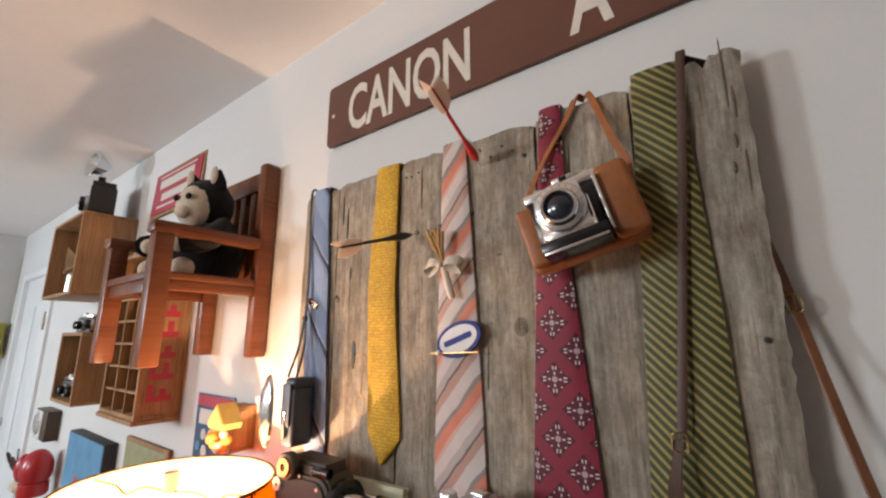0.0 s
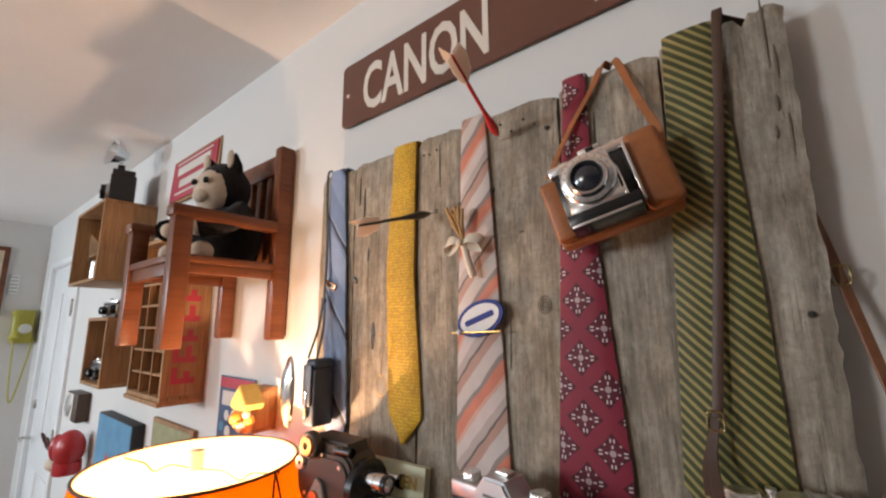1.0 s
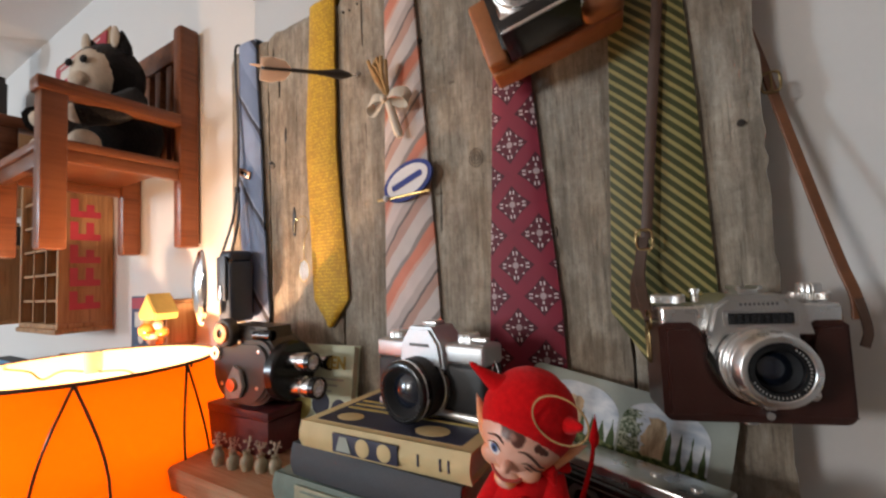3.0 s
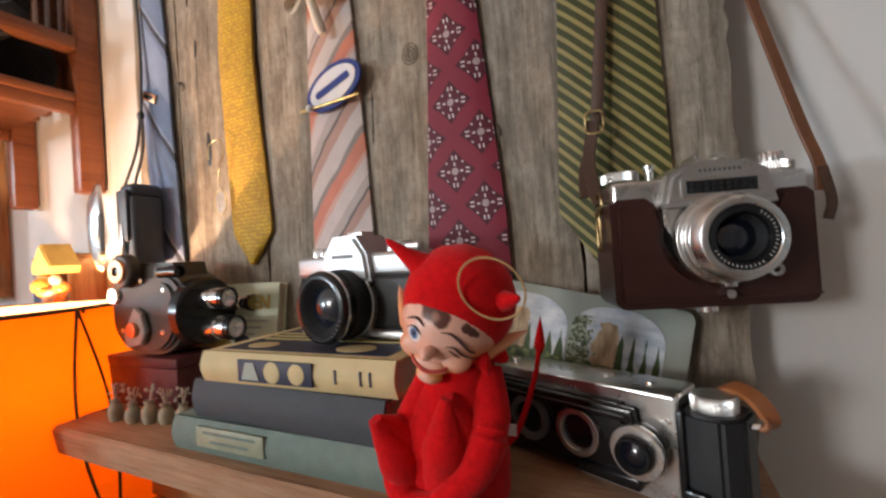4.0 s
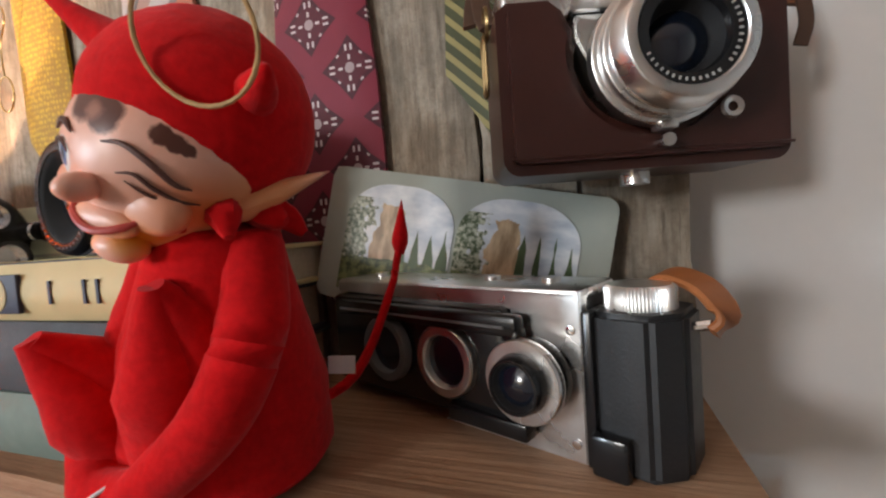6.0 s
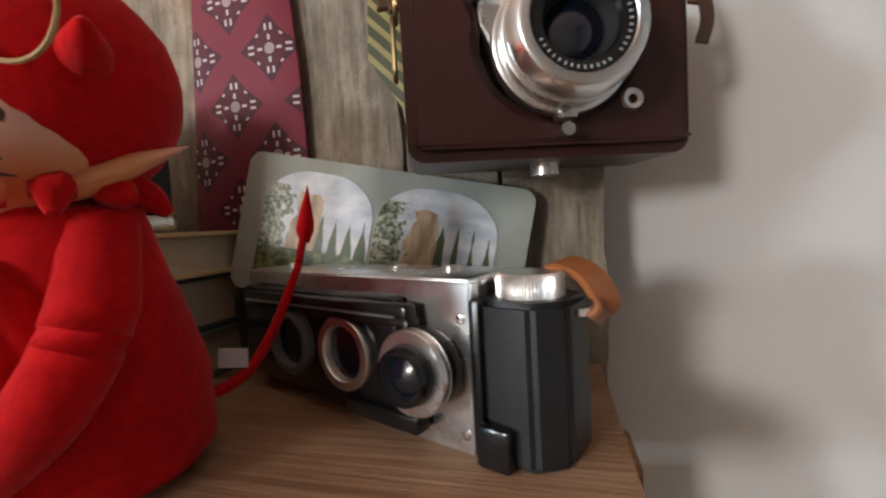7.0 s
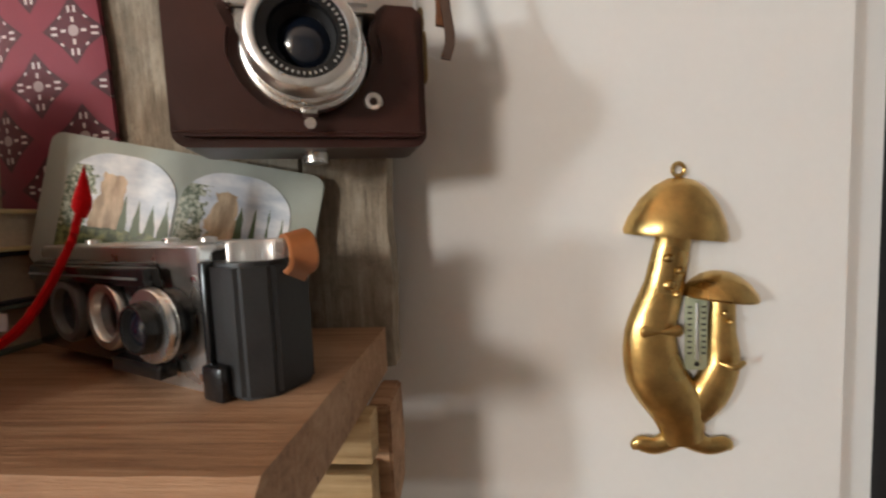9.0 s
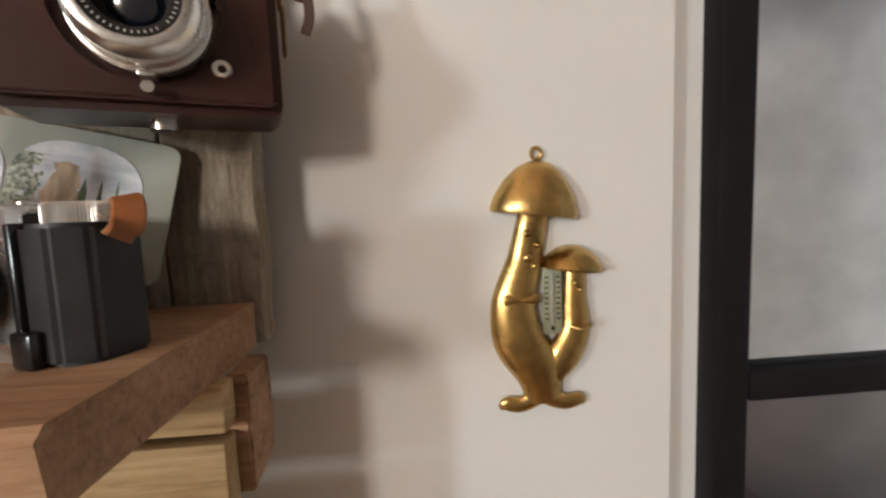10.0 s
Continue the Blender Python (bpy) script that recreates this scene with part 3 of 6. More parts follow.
for x, z in ((-0.056, 1.481), (-0.30, 1.74), (-0.45, 1.66), (-0.39, 1.67), (-0.70, 1.56), (-0.525, 1.76), (-0.512, 1.758), (-0.497, 1.762), (-0.373, 1.768), (-0.335, 1.764), (-0.318, 1.752), (-0.355, 1.752)):
    r = 0.0032 if z < 1.75 else 0.0017
    bm = lathe([(0, 0.001), (r * 0.9, 0.0008), (r, -0.002), (0, -0.002)], 12, pose(x, 0.553, z, 90))
    bm.transform(shift)
    part("nail_hole", bm, DARTBLACK, panel)
for x, z, w, hgt in ((-0.645, 1.455, 0.009, 0.05), (-0.0575, 1.772, 0.005, 0.045), (-0.052, 1.735, 0.006, 0.02), (-0.056, 1.69, 0.007, 0.009), (-0.049, 1.655, 0.005, 0.024), (-0.06, 1.66, 0.006, 0.007), (-0.676, 1.70, 0.003, 0.07), (-0.49, 1.735, 0.002, 0.08), (-0.662, 1.60, 0.006, 0.03), (-0.50, 1.656, 0.011, 0.009), (-0.345, 1.60, 0.009, 0.003), (-0.225, 1.40, 0.004, 0.012), (-0.69, 1.73, 0.003, 0.06), (-0.697, 1.555, 0.012, 0.012)):
    bm = bmesh.new()
    ball(bm, (x, 0.5545, z), (w * (0.28 if x > -0.07 else 0.5), 0.0015, hgt * (1.0 if x > -0.07 else 0.5)), seg=10)
    bm.transform(shift)
    part("gouge", bm, DARTBLACK if -0.69 < x < -0.6 else DRYKNOT, panel)

for k, r in enumerate((0.009, 0.006, 0.003)):
    bm = tube([(-0.315 + r * math.cos(t), 0.5528, 1.498 + 1.25 * r * math.sin(t)) for t in [2 * math.pi * j / 18 for j in range(19)]], 0.0005, 6)
    bm.transform(shift)
    part("knot_ring", bm, DRYKNOT, panel)
shelf = thing("shelf", "thick rustic brown plank shelf below the barn-wood panel", "shelf", (-0.4, 0.5, SHELF))
bm = bmesh.new()
n = 60
ring = []
for i in range(n + 1):
    x = -0.705 + (0.66) * i / n
    dip = 0.003 * noise.noise((x * 14, 2, 5)) + 0.0012 * noise.noise((x * 60, 2, 5))
    ring.append([bm.verts.new((x + 0.4, y - 0.5, z)) for y, z in ((0.392 + dip, -0.028), (0.389 + dip, -0.004 + dip * 0.4), (0.393 + dip, 0.0), (0.47, 0.0), (0.554, 0.0), (0.554, -0.03))])
for a, b in zip(ring, ring[1:]):
    for i in range(6):
        bm.faces.new((a[i], a[(i + 1) % 6], b[(i + 1) % 6], b[i]))
bm.faces.new(ring[0])
bm.faces.new(ring[-1][::-1])
part("shelf_board", bm, SHELFWOOD, shelf)
part("back_slat", cube(-0.3, 0.3605, -0.012, 0.003, -0.056, -0.030, 0.0015), PINE, shelf, "raw pale pine slat")
part("back_slat", cube(-0.3, 0.3595, -0.0125, 0.003, -0.125, -0.061, 0.0015), PINE, shelf, "raw pale pine slat")
part("back_slat", cube(-0.3, 0.3605, -0.012, 0.003, -0.2, -0.13, 0.0015), PINE, shelf, "raw pale pine slat")
for x in (-0.296, 0.354):
    bm = bmesh.new()
    side = [(0.0035, -0.0305), (0.04, -0.0305), (0.041, -0.07), (0.038, -0.093), (0.0035, -0.1)]
    near_, far_ = [bm.verts.new((x, y, z)) for y, z in side], [bm.verts.new((x + 0.013, y, z)) for y, z in side]
    bm.faces.new(near_)
    bm.faces.new(far_[::-1])
    for i in range(5):
        bm.faces.new((near_[i], near_[(i + 1) % 5], far_[(i + 1) % 5], far_[i]))
    bmesh.ops.bevel(bm, geom=list(bm.edges), offset=0.0015, segments=2, affect="EDGES")
    part("end_bracket", bm, SHELFWOOD, shelf)

# ---- road sign ----
sign = thing("road_sign", "long brown enamelled metal sign with cream capital letters", "sign", (-0.805, 0.596, 1.908))
part("sign_plate", slab(round_rect(0, 0.96, 0, 0.152, 0.014), -0.006, -0.003, 0.0008), SIGNBROWN, sign)
lettering("lettering", "CANON", 0.101, SIGNWHITE, sign, (0.071, -0.0066, 0.022), 0.597, 0.003)
lettering("lettering", "A", 0.101, SIGNWHITE, sign, (0.576, -0.0066, 0.022), 0.585, 0.004)
for x in (0.02, 0.94):
    part("mounting_screw", lathe([(0, 0.002), (0.004, 0.0015), (0.005, 0)], 12, pose(x, -0.006, 0.076, 90)), CHROME, sign)

# ---- neckties ----
def necktie(label, mat, rows, tip, y0=0.549, seed=0):
    """rows: (z, left, right) from the top down; tip: (x, z)."""
    bm = bmesh.new()
    cols, grid = 8, []
    zs = np.linspace(rows[0][0], rows[-1][0], 34)
    rz = [r[0] for r in rows][::-1]
    ls, rs = np.interp(zs, rz, [r[1] for r in rows][::-1]), np.interp(zs, rz, [r[2] for r in rows][::-1])
    lines = [(rows[0][0] - 0.002, ls[0], rs[0], 0.578), (rows[0][0] + 0.003, ls[0], rs[0], 0.57), (rows[0][0] + 0.003, ls[0], rs[0], 0.556)]
    lines += [(z, l, r, None) for z, l, r in zip(zs, ls, rs)]
    for k in (0.35, 0.7, 0.94):
        lines.append((rows[-1][0] + (tip[1] - rows[-1][0]) * k, ls[-1] + (tip[0] - ls[-1]) * k, rs[-1] + (tip[0] - rs[-1]) * k, None))
    for z, l, r, yy in lines:
        row = []
        for i in range(cols + 1):
            u = i / cols
            x = l + (r - l) * u
            y = yy if yy else y0 - 0.0035 * (1 - (2 * u - 1) ** 2) ** 0.5 - 0.0018 * noise.noise((x * 25 + seed, 2, z * 9 + seed))
            row.append(bm.verts.new((x, y, z)))
        grid.append(row)
    for a, b in zip(grid, grid[1:]):
        for i in range(cols):
            bm.faces.new((a[i], b[i], b[i + 1], a[i + 1]))
    ext = bmesh.ops.extrude_face_region(bm, geom=list(bm.faces))
    moved = [v for v in ext["geom"] if isinstance(v, bmesh.types.BMVert)]
    for v in moved:
        v.co.y += 0.0032 if v.co.y < 0.5555 else 0.0
        if v.co.z > rows[0][0] + 0.001:
            v.co.z -= 0.0025
    return solid("necktie", bm, mat, label, "necktie", group="neckties on the panel")


necktie("light steel-blue silk necktie with thin dark diagonal stripes", BLUETIE, [(1.787, -0.776, -0.732), (1.56, -0.786, -0.720), (1.30, -0.772, -0.706)], (-0.735, 1.225), seed=1)
necktie("mustard yellow patterned necktie draped over the panel", YELLOWTIE, [(1.789, -0.592, -0.539), (1.565, -0.607, -0.544), (1.355, -0.598, -0.528), (1.33, -0.596, -0.527)], (-0.564, 1.287), seed=2)
necktie("coral, silver and grey diagonally striped silk necktie", STRIPETIE, [(1.793, -0.44, -0.398), (1.54, -0.45, -0.383), (1.28, -0.459, -0.371)], (-0.415, 1.225), seed=3)
necktie("burgundy necktie printed with white-dotted floral medallions", REDTIE, [(1.797, -0.272, -0.242), (1.565, -0.288, -0.241), (1.32, -0.304, -0.2215), (1.215, -0.311, -0.219)], (-0.263, 1.165), seed=4)
necktie("dark green necktie with thin gold diagonal stripes", GREENTIE, [(1.802, -0.150, -0.101), (1.515, -0.162, -0.088), (1.315, -0.173, -0.083)], (-0.128, 1.245), seed=5)

# ---- camera in oxblood leather case, hung from a long strap ----
def lens_barrel(parent, at, steps, glass_r, glass_in=0.004, hole=None, m=None):
    """A stepped barrel facing -y with a black cone down to the glass; steps: (name, material, r0, r1, y0, y1) outward."""
    made = None
    base = Matrix.Translation(at) @ (m or Matrix.Identity(4)) @ FRONT
    hole = hole or glass_r * 1.25
    for k, (name, mat, r0, r1, h0, h1) in enumerate(steps):
        prof = [(r0 * 0.98, h0), (r0, h0 + 0.0006), (r1, h1 - 0.0006), (r1 * 0.97, h1)]
        prof += [(hole * 1.03, h1), (hole, h1 - 0.0008)] if k == len(steps) - 1 else [(hole * 1.03, h1)]
        ob = part(name, lathe(prof, 40, base), mat, made or parent)
        made = made or ob
    h1 = steps[-1][5]
    prof = [(hole * 1.002, h1 - 0.0006)]
    for k in range(1, 5):
        r = hole + (glass_r - hole) * k / 4
        prof += [(r + (hole - glass_r) * 0.06, h1 - glass_in * (k - 0.25) / 4), (r, h1 - glass_in * k / 4)]
    part("inner_cone", lathe(prof, 40, base), MATTBLACK, made, "black stepped lens interior")
    g = h1 - glass_in
    prof = [(0, g + glass_r * 0.32)] + [(glass_r * s, g + glass_r * 0.32 * (1 - s * s)) for s in (0.25, 0.5, 0.75, 1.0)]
    part("front_element", lathe(prof, 32, base), LENS, made, "dark coated lens glass")
    return made


cam1 = thing("slr_camera", "chrome reflex camera in an oxblood leather case hung by its strap", "camera", (-0.064, 0.497, 1.239), rz=19)
cam1.scale = (0.97, 1.0, 0.95)
cut = [(0.034 * math.cos(a) * (1.0 if math.sin(a) > -0.2 else 0.97), 0.05 + 0.031 * math.sin(a)) for a in [radians(20 - 220 * k / 18) for k in range(19)]]
outline = round_rect(-0.068, 0.063, 0.0, 0.03, 0.008)[12:] + [(0.063, 0.075), (0.058, 0.079), (0.042, 0.079), (0.036, 0.074)] + cut + [(-0.038, 0.074), (-0.044, 0.079), (-0.063, 0.079), (-0.068, 0.075)]
case = part("leather_case", slab(outline, -0.002, 0.044, 0.005), LEATHER_D, cam1, "half case of oxblood leather")
part("case_seam", tube([(-0.065, -0.0022, 0.007), (0.06, -0.0022, 0.007)], 0.0007, 6), LEATHER_D, cam1)
part("front_plate", slab([(-0.034, 0.077), (0.029, 0.077), (0.029, 0.06), (0.022, 0.034), (0.0, 0.022), (-0.022, 0.034), (-0.034, 0.06)], -0.001, 0.02, 0.001), CHROME, cam1)
part("top_cover", cube(-0.065, 0.061, 0.004, 0.042, 0.07, 0.092, 0.003, 3), CHROME, cam1)
bm = slab([(-0.037, 0.07), (0.036, 0.07), (0.031, 0.092), (0.02, 0.1), (-0.02, 0.1), (-0.031, 0.092)], -0.008, 0.036, 0.003)
part("prism_housing", bm, CHROME, cam1)
part("meter_window", cube(-0.022, 0.022, -0.0095, -0.006, 0.078, 0.087, 0.0008), BLACKGLOSS, cam1, "ribbed black meter window")
part("meter_frame", slab(round_rect(-0.025, 0.025, 0.076, 0.089, 0.002), -0.009, -0.006, 0.0006), BRIGHT, cam1)
for k in range(9):
    for z in (0.0795, 0.0828):
        part("meter_rib", cube(-0.02 + k * 0.0046, -0.0172 + k * 0.0046, -0.0100, -0.0094, z, z + 0.0022, 0.0003), BLACK, cam1)
for k in range(9):
    part("engraved_bar", cube(-0.013 + k * 0.003, -0.0111 + k * 0.003, -0.0082, -0.0078, 0.0925, 0.0945), RIBGREY, cam1)
part("shoe_rail", cube(-0.009, -0.006, 0.004, 0.024, 0.1035, 0.107, 0.0008), CHROME, cam1)
part("shoe_rail", cube(0.006, 0.009, 0.004, 0.024, 0.1035, 0.107, 0.0008), CHROME, cam1)
part("cover_seam", cube(-0.0345, 0.0295, -0.0016, -0.0008, 0.0695, 0.0706), BLACKGLOSS, cam1)
part("accessory_shoe", cube(-0.007, 0.007, 0.006, 0.022, 0.1, 0.104, 0.001), CHROME, cam1)


def knurled(parent, at, r, h, name="knob", teeth=48, mat=None):
    bm = bmesh.new()
    lo = [bm.verts.new((r * (1 if k % 2 else 0.94) * math.cos(math.pi * k / teeth), r * (1 if k % 2 else 0.94) * math.sin(math.pi * k / teeth), 0)) for k in range(2 * teeth)]
    hi = [bm.verts.new((v.co.x, v.co.y, h * 0.85)) for v in lo]
    cap = [bm.verts.new((v.co.x * 0.9, v.co.y * 0.9, h)) for v in lo]
    for a, b in ((lo, hi), (hi, cap)):
        for i in range(len(a)):
            bm.faces.new((a[i], a[(i + 1) % len(a)], b[(i + 1) % len(a)], b[i]))
    bm.faces.new(cap)
    bm.faces.new(lo[::-1])
    bm.transform(Matrix.Translation(at))
    return part(name, bm, mat or CHROME, parent)


knurled(cam1, (-0.054, 0.022, 0.094), 0.013, 0.007, "rewind_knob")
knurled(cam1, (0.05, 0.022, 0.094), 0.0135, 0.006, "speed_dial")
knurled(cam1, (0.05, 0.022, 0.1), 0.008, 0.007, "wind_lever_hub", 20)
part("shutter_release", lathe([(0.003, 0), (0.003, 0.008), (0.0042, 0.0085), (0.0042, 0.011), (0, 0.011)], 14, pose(-0.033, 0.022, 0.094)), CHROME, cam1)
lens_barrel(cam1, (0.0, -0.003, 0.047), [("lens_mount", CHROME, 0.0305, 0.0305, 0.0, 0.007), ("focus_ring", CHROME, 0.0285, 0.0285, 0.007, 0.014), ("aperture_ring", BRIGHT, 0.0265, 0.0265, 0.014, 0.0185), ("lens_rim", CHROME, 0.028, 0.0255, 0.0185, 0.027)], 0.0125, 0.011, 0.0205)
part("name_ring", lathe([(0.0208, 0.0262), (0.0158, 0.0252), (0.0150, 0.0225)], 40, Matrix.Translation((0.0, -0.003, 0.047)) @ FRONT), BLACKGLOSS, cam1, "black engraved lens name ring")
for k in range(26):
    a = radians(205 + k * 8 + (10 if k > 12 else 0))
    part("engraving", cube(-0.0004, 0.0004, -0.0003, 0.0003, -0.0007, 0.0007, m=Matrix.Translation((0.0184 * math.cos(a), -0.0289, 0.047 + 0.0184 * math.sin(a))) @ pose(0, 0, 0, 0, math.degrees(-a) + 90, 0)), KEYGREY, cam1)
part("lens_catch", cube(-0.004, 0.004, -0.012, -0.003, 0.0145, 0.018, 0.001), CHROME, cam1)
part("case_pin", lathe([(0.0022, 0), (0.0022, 0.006), (0.003, 0.0065), (0.003, 0.009), (0, 0.009)], 12, pose(0.0, -0.002, 0.010, 90)), BRIGHT, cam1, "small chrome case screw")
part("eyelet", lathe([(0.0022, 0.0006), (0.0045, 0.0014), (0.0052, 0.0)], 18, pose(0.033, -0.0022, 0.024, 90)), CHROME, cam1, "chrome press-stud ring")
for sx in (-1, 1):
    hoop = [(sx * 0.0695 - 0.002, 0.021 + 0.0042 * math.copysign(abs(math.cos(a)) ** 0.5, math.cos(a)), 0.058 + 0.0145 * math.copysign(abs(math.sin(a)) ** 0.5, math.sin(a))) for a in [2 * math.pi * k / 24 for k in range(25)]]
    part("strap_lug", tube(hoop, 0.0012, 6), DULLBRASS, cam1, "long worn brass strap loop")
    ring = [(sx * 0.068 - 0.002, 0.021 + 0.006 * math.cos(a), 0.079 + 0.008 * math.sin(a)) for a in [2 * math.pi * k / 16 for k in range(17)]]
    part("strap_ring", tube(ring, 0.0011, 6), DULLBRASS, cam1)
part("tripod_socket", lathe([(0.007, 0), (0.007, 0.006), (0, 0.006)], 18, pose(-0.0, 0.022, -0.006)), CHROME, cam1)

strap = thing("leather_strap", "worn brown leather camera strap with brass buckles", "strap", (-0.09, 0.545, 1.8))
sh = Matrix.Translation((0.09, -0.545, -1.8))


def strap_part(pts, w, t, name="strap_length", across=(1, 0, 0), mat=None, parent=None, shiftm=None, steps=6):
    bm = ribbon(smooth_path(pts, steps), w, t, across)
    bm.transform(shiftm or sh)
    return part(name, bm, mat or LEATHER_S, parent or strap)


strap_part([(-0.094, 0.572, 1.803), (-0.094, 0.553, 1.8045), (-0.095, 0.5405, 1.798), (-0.105, 0.5405, 1.68), (-0.122, 0.539, 1.52), (-0.136, 0.534, 1.385)], 0.0095, 0.0018)
strap_part([(-0.138, 0.530, 1.385), (-0.1425, 0.522, 1.352), (-0.139, 0.508, 1.327), (-0.134, 0.498, 1.314)], 0.0095, 0.0022)
strap_part([(-0.137, 0.533, 1.38), (-0.1475, 0.525, 1.345), (-0.1465, 0.51, 1.322)], 0.007, 0.0022)
strap_part([(-0.062, 0.59, 1.79), (-0.052, 0.59, 1.64), (-0.034, 0.577, 1.535), (-0.018, 0.56, 1.44), (-0.004, 0.545, 1.36), (0.003, 0.542, 1.33), (0.003, 0.54, 1.312)], 0.0092, 0.0024, across=(0.9, 0.4, 0), mat=LEATHER_B)
strap_part([(-0.094, 0.556, 1.806), (-0.07, 0.59, 1.806), (-0.062, 0.59, 1.79)], 0.0125, 0.0022)
strap_part([(0.004, 0.54, 1.328), (0.007, 0.538, 1.305), (0.004, 0.537, 1.292)], 0.006, 0.0016)
for x, y, z in ((-0.137, 0.529, 1.383), (-0.031, 0.57, 1.516)):
    loop = [(x + 0.0068 * math.copysign(abs(math.cos(a)) ** 0.5, math.cos(a)), y - 0.002, z + 0.009 * math.copysign(abs(math.sin(a)) ** 0.5, math.sin(a))) for a in [2 * math.pi * k / 20 for k in range(21)]]
    bm = tube(loop, 0.0012, 6)
    bm.transform(sh)
    part("buckle", bm, DULLBRASS, strap, "small worn brass buckle")
bm = tube([(-0.031, 0.567, 1.525), (-0.031, 0.564, 1.507)], 0.001, 6)
bm.transform(sh)
part("buckle_pin", bm, DULLBRASS, strap)

# ---- folding camera in tan case, tilted, strap over the panel's top ----
fold = thing("folding_camera", "folding bellows camera in an open tan leather case, hung tilted", "camera", (-0.217, 0.534, 1.620), rz=10, ry=-16)
fold.scale = (0.9, 0.9, 0.9)
part("case_back", cube(-0.07, 0.07, -0.022, 0.012, -0.04, 0.04, 0.005, 3), LEATHER_T, fold, "scuffed tan leather case")
part("case_end", cube(-0.074, -0.05, -0.05, -0.018, -0.046, 0.034, 0.004, 3), LEATHER_T, fold)
part("case_end", cube(0.034, 0.075, -0.053, -0.018, -0.047, 0.05, 0.009, 4), LEATHER_T, fold)
part("case_lip", cube(-0.074, 0.072, -0.034, 0.0, -0.051, -0.041, 0.004, 3), LEATHER_T, fold)
part("camera_body", cube(-0.056, 0.036, -0.05, -0.02, -0.036, 0.036, 0.003), BLACKGLOSS, fold)
part("top_plate", cube(-0.058, 0.04, -0.05, -0.014, 0.036, 0.05, 0.003, 3), BRIGHT, fold)
part("finder_window", cube(-0.006, 0.004, -0.0475, -0.045, 0.051, 0.0565, 0.0006), BLACKGLOSS, fold)
part("viewfinder", cube(-0.016, 0.012, -0.046, -0.016, 0.05, 0.058, 0.002), CHROME, fold)
knurled(fold, (-0.038, -0.03, 0.05), 0.008, 0.006, "wind_knob", 20)
knurled(fold, (0.026, -0.03, 0.05), 0.007, 0.006, "wind_knob", 20)
bm = bmesh.new()
for k in range(5):
    w = 0.032 - 0.0025 * k
    box(bm, -0.014 - w, -0.014 + w, -0.05 - k * 0.006, -0.045 - k * 0.006, -0.028 + 0.002 * k, 0.03 - 0.002 * k, 0.0015, 1)
part("bellows", bm, BLACKGLOSS, fold, "black folded leather bellows")
part("lens_board", slab(round_rect(-0.042, 0.016, -0.028, 0.033, 0.008), -0.082, -0.076, 0.001), CHROME, fold)
bm = cube(-0.048, 0.03, -0.1, -0.046, -0.05, -0.0335, 0.0015)
part("drop_bed", bm, BLACKGLOSS, fold, "black fold-down bed with chrome strip")
part("bed_strip", cube(-0.046, 0.028, -0.1012, -0.0995, -0.0495, -0.0465, 0.0005), BRIGHT, fold)
part("board_plate", cube(-0.044, 0.02, -0.0835, -0.0815, -0.031, -0.02, 0.0006), BRIGHT, fold)
for sx in (-0.043, 0.019):
    part("strut", tube([(sx, -0.05, 0.02), (sx, -0.08, -0.02), (sx, -0.09, -0.034)], 0.0014, 6), BRIGHT, fold)
lens_barrel(fold, (-0.013, -0.08, 0.004), [("shutter_ring", CHROME, 0.031, 0.031, 0.0, 0.007), ("aperture_ring", BRIGHT, 0.0305, 0.029, 0.007, 0.010), ("focus_ring", BLACKGLOSS, 0.0232, 0.0228, 0.010, 0.012), ("lens_rim", BRIGHT, 0.0225, 0.0212, 0.012, 0.0165)], 0.0150, 0.0035, 0.0175)
for k in range(20):
    a = radians(k * 18)
    part("engraving", cube(-0.0003, 0.0003, -0.0003, 0.0003, -0.0011, 0.0011, m=Matrix.Translation((-0.013 + 0.0263 * math.cos(a), -0.0902, 0.004 + 0.0263 * math.sin(a))) @ pose(0, 0, 0, 0, math.degrees(-a) + 90, 0)), RIBGREY, fold)
part("door_edge", cube(0.0325, 0.0365, -0.062, -0.05, -0.036, 0.04, 0.001), BRIGHT, fold)
fs = Matrix.Translation((0.2, -0.55, -1.78))
fstrap = thing("leather_strap", "narrow tan leather strap looped over the panel", "strap", (-0.2, 0.55, 1.78))
strap_part([(-0.288, 0.524, 1.655), (-0.265, 0.538, 1.715), (-0.234, 0.548, 1.77), (-0.22, 0.552, 1.80), (-0.214, 0.566, 1.803), (-0.206, 0.556, 1.803), (-0.197, 0.549, 1.785), (-0.176, 0.535, 1.725), (-0.158, 0.524, 1.68), (-0.157, 0.52, 1.645)], 0.009, 0.002, parent=fstrap, shiftm=fs, across=(0.6, 0, 0.5), mat=LEATHER_T)
